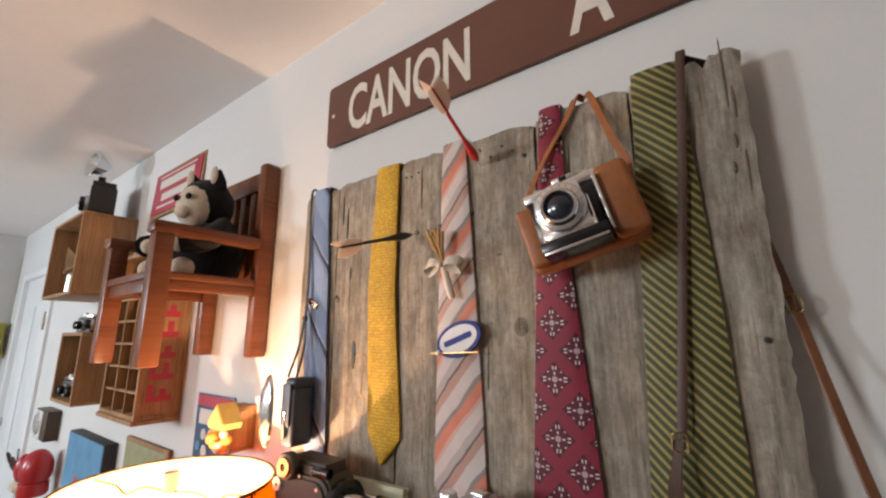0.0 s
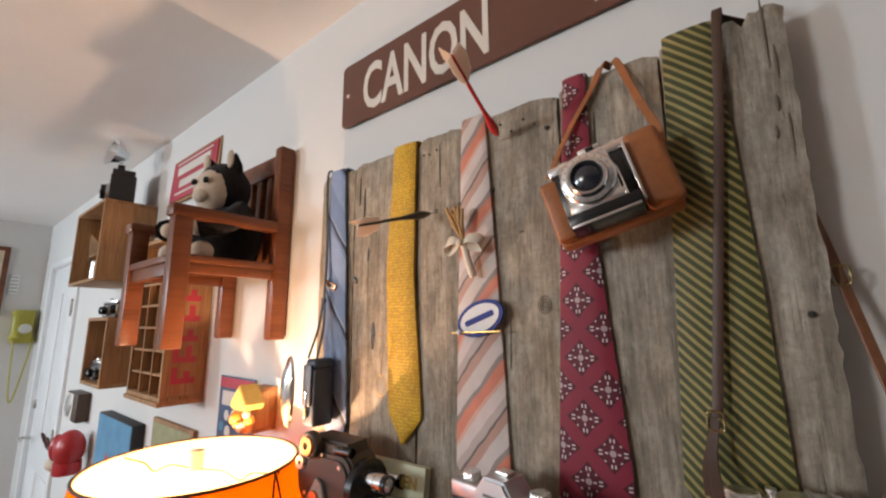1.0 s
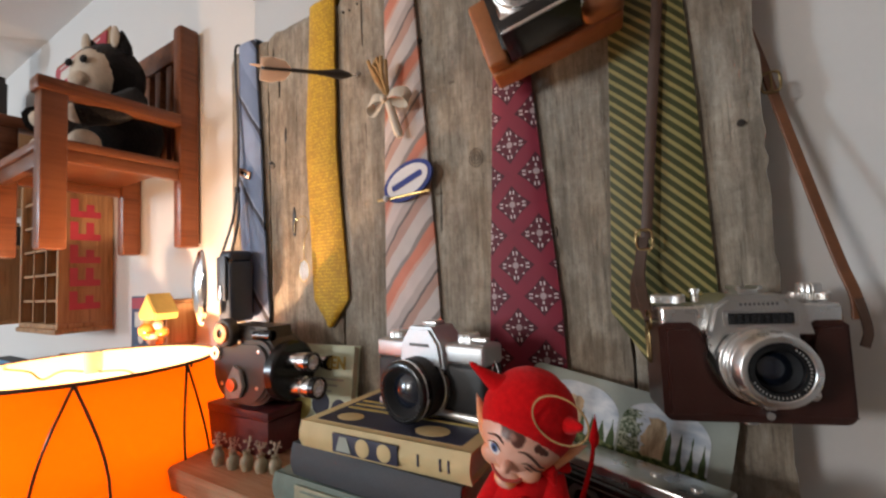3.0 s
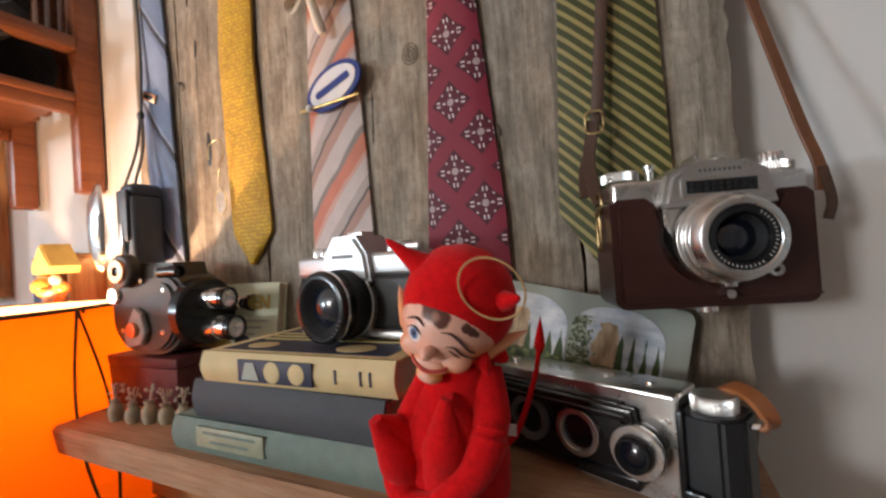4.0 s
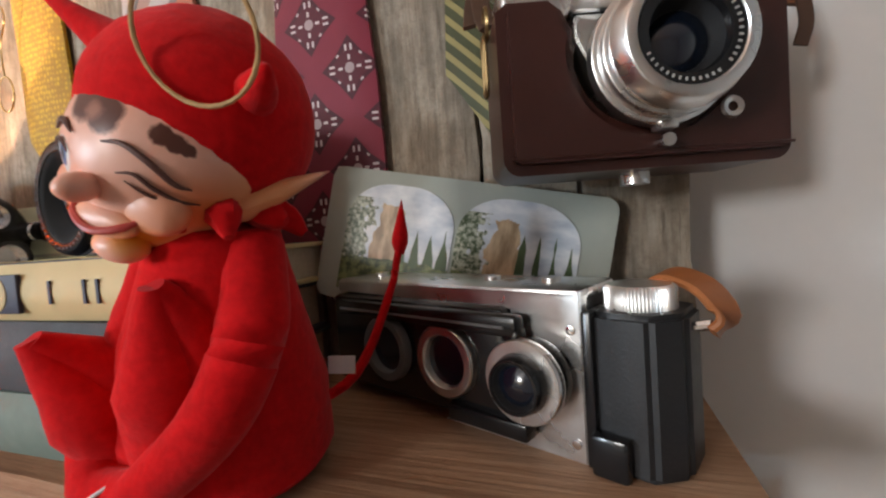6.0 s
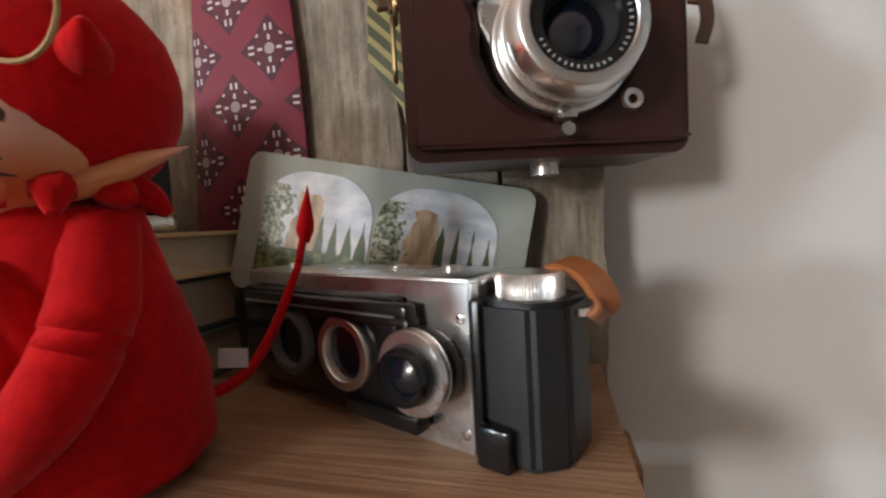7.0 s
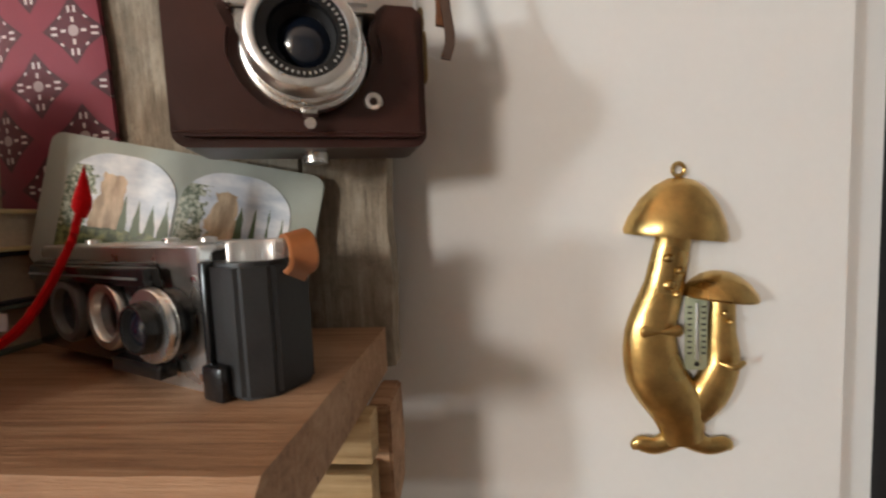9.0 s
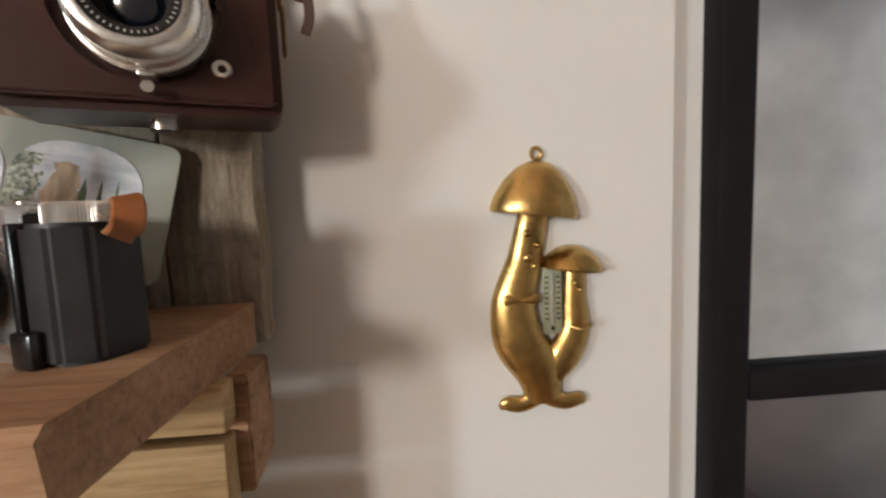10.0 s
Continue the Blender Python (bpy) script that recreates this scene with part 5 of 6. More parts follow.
bm = lathe([(0.0, 0.012), (0.017, 0.012), (0.019, 0.01), (0.019, 0)], 28, pose(-0.022, -0.001, 0.098, 90))
part("viewfinder_housing", slab([(-0.05, 0.085), (0.045, 0.085), (0.04, 0.104), (-0.035, 0.107)], 0.002, 0.045, 0.004), TAUPE, mv)
part("footage_dial", bm, TAUPE, mv)
part("dial_ring", lathe([(0.0055, 0.004), (0.0125, 0.004), (0.0135, 0.0)], 24, pose(-0.022, -0.013, 0.098, 90)), COPPER, mv)
part("dial_centre", lathe([(0, 0.003), (0.0055, 0.002), (0.006, 0)], 16, pose(-0.022, -0.013, 0.098, 90)), BLACKGLOSS, mv)
part("latch_ring", lathe([(0.003, 0.004), (0.009, 0.004), (0.01, 0)], 20, pose(-0.046, -0.003, 0.07, 90)), CHROME, mv)
part("winding_key", slab([(-0.02, 0.012), (0.004, 0.016), (0.012, 0.03), (0.006, 0.05), (-0.006, 0.056), (-0.024, 0.028)], -0.01, -0.005, 0.001), KEYGREY, mv, "folding steel winding key")
part("key_hub", lathe([(0, 0.006), (0.008, 0.005), (0.009, 0)], 18, pose(-0.006, -0.009, 0.032, 90)), COPPER, mv, "copper winding hub")
for x, z in ((-0.036, 0.03), (0.03, 0.028), (0.034, 0.074), (-0.002, 0.086)):
    part("seam_screw", lathe([(0, 0.0012), (0.0024, 0.0008), (0.0028, 0)], 12, pose(x, -0.003, z, 90)), CHROME, mv)
part("side_finder", lathe([(0.007, 0.0), (0.007, 0.03), (0.0055, 0.03), (0.005, 0.026), (0, 0.026)], 18, pose(0.02, 0.006, 0.094, 0, 90, 0)), BLACKGLOSS, mv)
T = pose(0.058, 0.022, 0.048, 0, 90, 0)
part("turret", lathe([(0.0, 0.014), (0.035, 0.014), (0.038, 0.011), (0.038, 0.0)], 36, T), BLACKGLOSS, mv, "black lens turret disc")
for y, z, r, l in ((-0.004, 0.062, 0.011, 0.04), (0.0, 0.03, 0.0125, 0.044), (0.038, 0.052, 0.009, 0.03)):
    lm = pose(0.07, 0.018 + y, z, 0, 90, 0)
    part("turret_lens", lathe([(r, 0), (r, l * 0.5), (r * 0.88, l * 0.52), (r * 0.88, l * 0.62), (r * 1.02, l * 0.64), (r * 1.02, l), (r * 0.8, l), (r * 0.75, l - 0.006), (0, l - 0.006)], 26, lm), BRIGHT, mv, "chrome lens barrel")
    part("lens_hood", lathe([(r * 1.06, l * 0.84), (r * 1.08, l * 1.03), (r * 0.85, l * 1.03), (r * 0.8, l * 0.86)], 26, lm), BLACKGLOSS, mv)
# mint paperback leaning behind
gb = thing("paperback_book", "mint-green paperback with ochre title lettering leaning on the panel", "book", (-0.573, 0.515, SHELF), rx=-9, rz=4)
part("page_block", cube(-0.062, 0.063, 0.0015, 0.0125, 0.001, 0.138), PAPER, gb)
part("front_cover", cube(-0.065, 0.065, 0.0, 0.0015, 0.0, 0.14, 0.0006), MINT, gb)
part("back_cover", cube(-0.065, 0.065, 0.0125, 0.014, 0.0, 0.14, 0.0006), MINT, gb)
lettering("title", "HE MEN", 0.0165, OCHRE, gb, (-0.026, -0.0004, 0.108), 0.92, 0.0006)
for k in range(3):
    part("text_bar", cube(-0.02, 0.05 - 0.01 * k, -0.0008, 0.0, 0.092 - k * 0.008, 0.0945 - k * 0.008), CARDGREY, gb)
for x, z, r in ((0.045, 0.055, 0.013), (0.012, 0.06, 0.016), (-0.025, 0.055, 0.02)):
    part("cover_disc", lathe([(0, 0.0006), (r, 0.0004), (r, 0)], 22, pose(x, 0.0, z, 90)), NAVY if x > 0 else OCHRE, gb)

# five tiny vases
for i, (x, y, hgt) in enumerate(((-0.642, 0.425, 0.024), (-0.613, 0.427, 0.021), (-0.592, 0.432, 0.024), (-0.571, 0.437, 0.021), (-0.553, 0.444, 0.021))):
    rnd = random.Random(i)
    v = thing("bud_vase", "tiny stoneware bud vase with dried buff flowers", "vase", (x, y, SHELF), group="row of tiny vases")
    part("vase_body", lathe([(0, 0), (0.0058, 0), (0.0078, hgt * 0.3), (0.0072, hgt * 0.6), (0.004, hgt * 0.82), (0.0048, hgt), (0.003, hgt), (0, hgt * 0.8)], 20), CLAY, v)
    bm = bmesh.new()
    for k in range(9):
        ball(bm, (rnd.uniform(-0.006, 0.006), rnd.uniform(-0.006, 0.006), hgt + rnd.uniform(0.0, 0.016)), rnd.uniform(0.0009, 0.0022), seg=8)
    for k in range(4):
        tube([(0, 0, hgt * 0.8), (rnd.uniform(-0.006, 0.006), rnd.uniform(-0.006, 0.006), hgt + 0.016)], 0.0006, 5, bm)
    part("dried_flower", bm, BUFF, v)

# ---- table lamp ----
LX, LY, LZ = -0.872, 0.372, 1.25
lamp = thing("table_lamp", "lit table lamp with an orange drum shade and black lines", "lamp", (LX, LY, 0.62))
top, bot = LZ - 0.62, LZ - 0.62 - 0.27
R0, R1 = 0.16, 0.2
ob = part("shade", lathe([(R1, bot), (R0, top)], 72), SHADE, lamp, "glowing orange fabric shade")
ob = part("shade_liner", lathe([(R1 - 0.003, bot), (R0 - 0.003, top)], 72), LINER, lamp)
for r, z in ((R0, top), (R1, bot)):
    part("rim_trim", tube([(r * math.cos(2 * math.pi * k / 72), r * math.sin(2 * math.pi * k / 72), z) for k in range(73)], 0.0026, 8), LEATHER_S, lamp)
for k in range(8):
    a0 = 2 * math.pi * k / 8 + 0.35
    for s in (-1, 1):
        pts = []
        for j in range(13):
            v = j / 12
            a = a0 + s * 0.2 * math.sin(math.pi * v) ** 1.0 * (1 if k % 2 else 0.6)
            r = R0 + (R1 - R0) * v + 0.0012
            pts.append((r * math.cos(a), r * math.sin(a), top + (bot - top) * v))
        part("wire_line", tube(pts, 0.0017, 6), DARTBLACK, lamp)
part("stem", tube([(0, 0, 0.1), (0, 0, top - 0.13)], 0.008, 12), BRASS, lamp)
part("base", lathe([(0, 0), (0.085, 0), (0.09, 0.012), (0.06, 0.03), (0.075, 0.12), (0.05, 0.24), (0.015, 0.3), (0, 0.3)], 36), CLAY, lamp, "rounded stoneware lamp base")
part("socket", lathe([(0.018, top - 0.16), (0.018, top - 0.1), (0.014, top - 0.095), (0, top - 0.095)], 20), WHITEPLASTIC, lamp)
part("finial", lathe([(0.011, top - 0.012), (0.011, top + 0.018), (0, top + 0.018)], 18), WHITEPLASTIC, lamp, "pale cylindrical finial")
for s in (-1, 1):
    part("spider_wire", tube(smooth_path([(0, 0, top - 0.012), (s * 0.05, s * 0.02, top - 0.01), (s * 0.08, s * 0.035, top - 0.022), (s * 0.1, s * 0.045, top - 0.01), (s * 0.146, s * 0.062, top - 0.006), (s * 0.146, s * 0.062, top)], 5), 0.0014, 6), LEATHER_S, lamp)
tab = thing("side_table", "small brown wooden side table under the lamp", "table", (LX, LY, FLOOR))
part("tabletop", cube(-0.26, 0.26, -0.3, 0.2, 0.81, 0.84, 0.004), SHELFWOOD, tab)
for sx in (-0.23, 0.2):
    for sy in (-0.27, 0.14):
        part("leg", cube(sx, sx + 0.035, sy, sy + 0.035, 0, 0.81, 0.002), SHELFWOOD, tab)

# ---- child's chair hung on the wall ----
ch = thing("childs_chair", "red-brown stained child's wooden armchair mounted high on the wall", "chair", (-1.14, 0.598, 1.43))
X0, X1 = -0.15, 0.145
for x in (X0, X1 - 0.032):
    part("front_leg", cube(x, x + 0.032, -0.258, -0.222, 0.0, 0.27, 0.003), CHAIRWOOD, ch)
    part("back_post", cube(x, x + 0.032, -0.042, -0.002, 0.01, 0.486, 0.006), CHAIRWOOD, ch)
    part("armrest", cube(x - 0.004, x + 0.036, -0.264, -0.04, 0.264, 0.288, 0.004), CHAIRWOOD, ch)
part("seat", cube(X0 + 0.002, X1 - 0.002, -0.255, -0.042, 0.172, 0.188, 0.003), CHAIRWOOD, ch)
part("seat_rail", cube(X0 + 0.032, X1 - 0.032, -0.25, -0.236, 0.145, 0.172, 0.002), CHAIRWOOD, ch)
for x in (X0 + 0.006, X1 - 0.022):
    part("seat_rail", cube(x, x + 0.016, -0.222, -0.042, 0.150, 0.172, 0.002), CHAIRWOOD, ch)
part("top_rail", cube(X0 + 0.032, X1 - 0.032, -0.034, -0.012, 0.42, 0.47, 0.003), CHAIRWOOD, ch)
for k in range(4):
    x = X0 + 0.06 + k * 0.05
    part("back_slat", cube(x, x + 0.024, -0.03, -0.014, 0.188, 0.42, 0.002), CHAIRWOOD, ch)

bm = bmesh.new()
ball(bm, (0, 0.0, 0.075), (0.085, 0.08, 0.085), seg=24)
ball(bm, (0, -0.015, 0.192), (0.062, 0.06, 0.068), seg=24)
lathe([(0.022, 0), (0.02, 0.02), (0.006, 0.045), (0, 0.05)], 12, pose(0.036, -0.02, 0.235, 10, 12) @ Matrix.Diagonal((1.15, 0.6, 0.95, 1)), bm)
lathe([(0.022, 0), (0.02, 0.02), (0.006, 0.045), (0, 0.05)], 12, pose(-0.036, -0.02, 0.235, 10, -12) @ Matrix.Diagonal((1.15, 0.6, 0.95, 1)), bm)
for s in (-1, 1):
    tube(smooth_path([(s * 0.07, -0.02, 0.13), (s * 0.085, -0.07, 0.09), (s * 0.05, -0.11, 0.075)], 5), 0.026, 12, bm)
for v in bm.verts:
    v.co += v.co.normalized() * 0.004 * noise.noise(v.co * 90)
for f, (at, r) in (((0), ((0, -0.046, 0.183), (0.05, 0.036, 0.056))), ((1), ((0, -0.077, 0.162), (0.022, 0.014, 0.016))), (2, ((0.045, -0.108, 0.075), (0.02, 0.02, 0.018))), (3, ((-0.045, -0.108, 0.075), (0.02, 0.02, 0.018))), (4, ((0.05, -0.098, 0.022), (0.022, 0.026, 0.024))), (5, ((-0.05, -0.098, 0.022), (0.022, 0.026, 0.024)))):
    for g in ball(bm, at, r, seg=16):
        g.material_index = 1
for s in (-1, 1):
    for g in ball(bm, (s * 0.04, -0.038, 0.262), (0.011, 0.006, 0.024), seg=10):
        g.material_index = 1
    for g in ball(bm, (s * 0.02, -0.0825, 0.197), (0.009, 0.004, 0.008), seg=10):
        g.material_index = 0
solid("plush_monkey", bm, [FUR, CREAM], "black plush monkey toy with a cream face seated on the chair", "soft toy", (-1.13, 0.498, 1.613), rz=16)

# red tin sign
ts = thing("tin_sign", "small red tin sign with cream lettering bars", "sign", (-1.84, 0.585, 1.93), rx=-3)
part("sign_plate", cube(0, 0.38, 0, 0.004, 0, 0.155, 0.001), REDSIGN, ts)
part("sign_border", cube(-0.012, 0.392, 0.004, 0.010, -0.012, 0.167, 0.001), CRATEWOOD, ts)
for z, x0, x1, hh in ((0.095, 0.05, 0.33, 0.034), (0.045, 0.08, 0.3, 0.03), (0.02, 0.05, 0.33, 0.008), (0.14, 0.04, 0.34, 0.006)):
    part("text_bar", cube(x0, x1, -0.001, 0.0, z, z + hh), SIGNWHITE, ts)

# ---- wooden boxes on the wall ----
def crate(name, label, at, w, d, hgt, t=0.012, mat=None):
    """An open-fronted box that faces the room; at: right rear bottom corner."""
    c = thing(name, label, "crate", at)
    mat = mat or CRATEWOOD
    part("bottom_board", cube(-w, 0, -d, 0, 0, t, 0.002), mat, c)
    part("top_board", cube(-w, 0, -d, 0, hgt - t, hgt, 0.002), mat, c)
    part("side_board", cube(-t, 0, -d, 0, t, hgt - t, 0.002), mat, c)
    part("side_board", cube(-w, -w + t, -d, 0, t, hgt - t, 0.002), mat, c)
    part("back_board", cube(-w + t, -t, -0.008, 0, t, hgt - t), mat, c)
    return c


c1 = crate("wooden_crate", "stained open wooden crate mounted on the wall", (-2.0, 0.598, 1.64), 0.42, 0.17, 0.31)
c2 = crate("wooden_crate", "small open wooden crate filled with dark camera gear", (-1.85, 0.598, 1.27), 0.25, 0.15, 0.235)
c3 = crate("soda_crate", "divided wooden soda crate standing on end with red stencilling", (-1.42, 0.598, 1.268), 0.285, 0.112, 0.475)
part("end_cleat", cube(-0.285, 0.004, -0.118, 0.0, -0.012, 0.0, 0.002), CRATEWOOD, c3)
for x in (-0.1, -0.19):
    part("divider", cube(x, x + 0.006, -0.108, -0.008, 0.012, 0.33), CRATEWOOD, c3)
for k in range(1, 6):
    part("divider", cube(-0.273, -0.012, -0.106, -0.008, 0.066 * k, 0.066 * k + 0.006), CRATEWOOD, c3)
for k in range(5):
    z = 0.045 + k * 0.058
    bm = cube(0.0, 0.001, -0.09, -0.028, z, z + 0.016)
    box(bm, 0.0, 0.001, -0.09, -0.074, z + 0.016, z + 0.046)
    box(bm, 0.0, 0.001, -0.058, -0.042, z + 0.016, z + (0.046 if k % 2 else 0.034))
    part("stencil_shape", bm, REDSIGN, c3)

# ---- small things on the panel ----
def dart(label, tip, tail, barrel_mat):
    t, e = Vector(tip), Vector(tail)
    d = (e - t).normalized()
    m = Matrix.Translation(t) @ d.to_track_quat("Z", "Y").to_matrix().to_4x4()
    L = (e - t).length
    ob = new("dart")
    ob.matrix_world = m
    tagged(ob, label, "dart", "darts in the panel")
    part("needle", lathe([(0.0, -0.006), (0.0009, 0.0), (0.0011, 0.014), (0, 0.014)], 8), CHROME, ob)
    part("barrel", lathe([(0.0015, 0.012), (0.0045, 0.02), (0.0066, 0.032), (0.0064, 0.042), (0.0042, 0.06), (0.0026, 0.08), (0.0022, L * 0.97), (0, L * 0.97)], 16), barrel_mat, ob)
    for k in range(3):
        a = 2 * math.pi * k / 3 + 0.5
        bm = bmesh.new()
        prof = [(0.002, L * 0.72), (0.012, L * 0.8), (0.0165, L * 0.93), (0.014, L * 1.02), (0.002, L * 0.99)]
        for s in (-0.0005, 0.0005):
            bm.faces.new([bm.verts.new((r * math.cos(a) - s * math.sin(a), r * math.sin(a) + s * math.cos(a), z)) for r, z in prof])
        part("flight", bm, FEATHER, ob, "buff feather flight", smooth=False)
    return ob


dart("red lacquered dart with buff feather flights stuck in the panel", (-0.373, 0.5535, 1.744), (-0.325, 0.368, 1.764), DARTRED)
dart("black lacquered dart with buff feather flights stuck in the panel", (-0.500, 0.5535, 1.654), (-0.511, 0.40, 1.606), DARTBLACK)

bq = thing("boutonniere", "dried straw boutonniere with an ivory ribbon bow pinned to a necktie", "boutonniere", (-0.428, 0.543, 1.54))
rnd = random.Random(5)
for k in range(12):
    x = -0.022 + 0.028 * (k / 11) + rnd.uniform(-0.002, 0.002)
    part("straw", tube([(0.002, -0.012, 0.05), (x * 0.6, -0.016 - rnd.uniform(0, 0.006), 0.078), (x, -0.018 - rnd.uniform(0, 0.008), 0.1 + rnd.uniform(-0.008, 0.006))], [0.0014, 0.002, 0.0026], 6), STRAW, bq)
for s in (-1, 1):
    bm = ribbon(smooth_path([(0.0, -0.016, 0.05), (s * 0.014, -0.02, 0.055), (s * 0.029, -0.014, 0.053), (s * 0.028, -0.008, 0.043), (s * 0.013, -0.012, 0.045), (0.0, -0.02, 0.05)], 5), [0.006 + 0.012 * math.sin(math.pi * k / 25) for k in range(26)], 0.0008, (0.1, 0.3, 1))
    part("bow_loop", bm, ORGANZA, bq, "sheer ivory ribbon loop")
bm = bmesh.new()
ball(bm, (0, -0.022, 0.05), (0.005, 0.004, 0.005), seg=10)
part("bow_knot", bm, ORGANZA, bq)
part("wrapped_stem", tube(smooth_path([(0.002, -0.014, 0.05), (0.008, -0.012, 0.025), (0.014, -0.008, 0.0)], 5), [0.0055] * 5 + [0.0058] * 5 + [0.004], 10), ORGANZA, bq)

bd = thing("name_patch", "oval white cloth patch with a blue embroidered border and script bar", "patch", (-0.408, 0.541, 1.482), ry=-20)
oval = [(0.040 * math.cos(2 * math.pi * k / 40), 0.024 * math.sin(2 * math.pi * k / 40)) for k in range(40)]
part("patch_border", slab(oval, -0.002, 0.001, 0.0006), PATCHBLUE, bd)
part("patch_field", slab([(x * 0.85, z * 0.78) for x, z in oval], -0.0028, -0.0015, 0.0004), PATCHWHITE, bd)
part("script_bar", slab(round_rect(-0.025, 0.025, -0.0042, 0.0038, 0.003), -0.0036, -0.0026), PATCHBLUE, bd)
tp = thing("tie_clip", "slender gold bar tie clip with a pearl end", "tie clip", (-0.414, 0.539, 1.463), ry=-2)
part("clip_bar", cube(-0.042, 0.042, -0.003, 0.0, -0.0014, 0.0014, 0.0006), BRASS, tp)
bm = bmesh.new()
ball(bm, (-0.026, -0.004, 0), 0.004, seg=10)
part("pearl", bm, PATCHWHITE, tp)
tc = thing("tie_clip", "small copper rectangular tie clip on the blue necktie", "tie clip", (-0.757, 0.5445, 1.55), ry=24)
part("clip_frame", cube(-0.016, 0.016, -0.003, 0.0, -0.0065, 0.0065, 0.001), COPPER, tc)
part("clip_inlay", cube(-0.01, 0.01, -0.0036, -0.0028, -0.003, 0.003, 0.0005), BLACKGLOSS, tc)

eg = thing("eyeglass", "antique oval wire eyeglass hanging from the panel", "eyeglass", (-0.607, 0.54, 1.39))
part("wire_rim", tube([(0.0115 * math.cos(a), 0, -0.015 + 0.0165 * math.sin(a)) for a in [2 * math.pi * k / 28 for k in range(29)]], 0.0008, 6), BRASS, eg)
part("oval_lens", slab([(0.011 * math.cos(2 * math.pi * k / 28), -0.015 + 0.016 * math.sin(2 * math.pi * k / 28)) for k in range(28)], -0.0005, 0.0005), CLEAR, eg)
part("wire_temple", tube(smooth_path([(0.0, 0, 0.002), (0.004, -0.002, 0.03), (0.014, -0.002, 0.052), (0.002, 0.0, 0.068), (-0.018, 0.0, 0.062), (-0.022, 0.002, 0.045)], 6), 0.0007, 6), BRASS, eg)

# blue-black camera case with a flash plate, hung by the panel's edge
cc = thing("camera_case", "blue-black leather camera case with a polished flash plate, hung by straps", "camera case", (-0.762, 0.512, 1.298))
part("case_body", cube(-0.004, 0.031, -0.014, 0.03, 0.0, 0.1, 0.007, 3), CASEBLUE, cc)
part("case_lid", cube(-0.003, 0.03, -0.013, 0.029, 0.098, 0.116, 0.007, 3), CASEBLUE, cc)
part("case_flap", cube(0.001, 0.025, -0.0185, -0.0145, 0.035, 0.106, 0.0018), CASEBLUE, cc)
part("flap_stud", cube(0.01, 0.015, -0.0205, -0.0145, 0.015, 0.06, 0.001), BRIGHT, cc)
bm = lathe([(0.001, 0.012), (0.02, 0.01), (0.034, 0.003), (0.036, -0.002), (0.034, -0.003)], 28, pose(-0.03, -0.026, 0.058, 90, 0, -14) @ Matrix.Diagonal((0.75, 1.75, 1, 1)))
part("flash_plate", bm, BRIGHT, cc, "polished oval reflector plate")
part("strap_length", ribbon(smooth_path([(-0.012, 0.0, 0.115), (-0.008, 0.016, 0.17), (-0.004, 0.022, 0.225)], 5), 0.006, 0.002, (1, 0, 0)), BLACK, cc)
part("strap_length", ribbon(smooth_path([(0.014, 0.0, 0.115), (0.008, 0.016, 0.17), (0.0, 0.022, 0.225)], 5), 0.006, 0.002, (1, 0, 0)), BLACK, cc)
part("strap_length", ribbon(smooth_path([(-0.002, 0.022, 0.22), (-0.01, 0.03, 0.33), (-0.02, 0.032, 0.482), (-0.02, 0.05, 0.489), (-0.02, 0.062, 0.48)], 5), 0.006, 0.002, (1, 0, 0)), BLACK, cc)
part("buckle", cube(-0.006, 0.003, 0.018, 0.024, 0.218, 0.228, 0.001), DARTBLACK, cc)

# ---- brass mushroom thermometer ----
mu = thing("mushroom_thermometer", "polished brass mushroom pair wall thermometer", "thermometer", (0.163, 0.6, 1.024))


def shroom_cap(name, x, z, rx, rz, tilt):
    prof = [(0, 1.0), (0.25, 0.96), (0.5, 0.82), (0.75, 0.56), (0.93, 0.24), (1.0, 0.02), (0.97, -0.06), (0.8, -0.02), (0, 0.02)]
    part(name, lathe(prof, 36, pose(x, -0.002, z, 0, tilt, 0) @ Matrix.Diagonal((rx, 0.024, rz, 1))), BRASS, mu)


def relief(name, pts, rad, flat=0.55):
    bm = tube(smooth_path(pts, 6), [float(v) for v in np.interp(np.linspace(0, 1, (len(pts) - 1) * 6 + 1), np.linspace(0, 1, len(rad)), rad)], 16)
    for v in bm.verts:
        v.co.y = -0.004 + (v.co.y + 0.004) * flat
    part(name, bm, BRASS, mu)


shroom_cap("large_cap", -0.003, 0.156, 0.036, 0.041, 7)
shroom_cap("small_cap", 0.027, 0.11, 0.026, 0.019, 6)
part("hanging_loop", tube([(-0.001 + 0.004 * math.cos(a), -0.004, 0.202 + 0.0045 * math.sin(a)) for a in [2 * math.pi * k / 14 for k in range(15)]], 0.0014, 6), BRASS, mu)
relief("large_stem", [(-0.004, -0.006, 0.158), (-0.012, -0.008, 0.12), (-0.022, -0.01, 0.085), (-0.019, -0.011, 0.055), (-0.004, -0.01, 0.03), (0.002, -0.008, 0.004)], [0.012, 0.014, 0.018, 0.021, 0.02, 0.014])
relief("small_stem", [(0.029, -0.006, 0.112), (0.028, -0.008, 0.085), (0.028, -0.009, 0.062), (0.018, -0.011, 0.04), (0.0, -0.011, 0.02)], [0.0085, 0.0095, 0.0125, 0.0145, 0.012])
for x0, x1 in ((0.0, -0.034), (0.0, 0.036)):
    relief("root_foot", [(0.0, -0.006, 0.008), (x1 * 0.5, -0.007, -0.001), (x1 * 0.85, -0.006, 0.0), (x1, -0.004, -0.003)], [0.009, 0.0065, 0.006, 0.003])
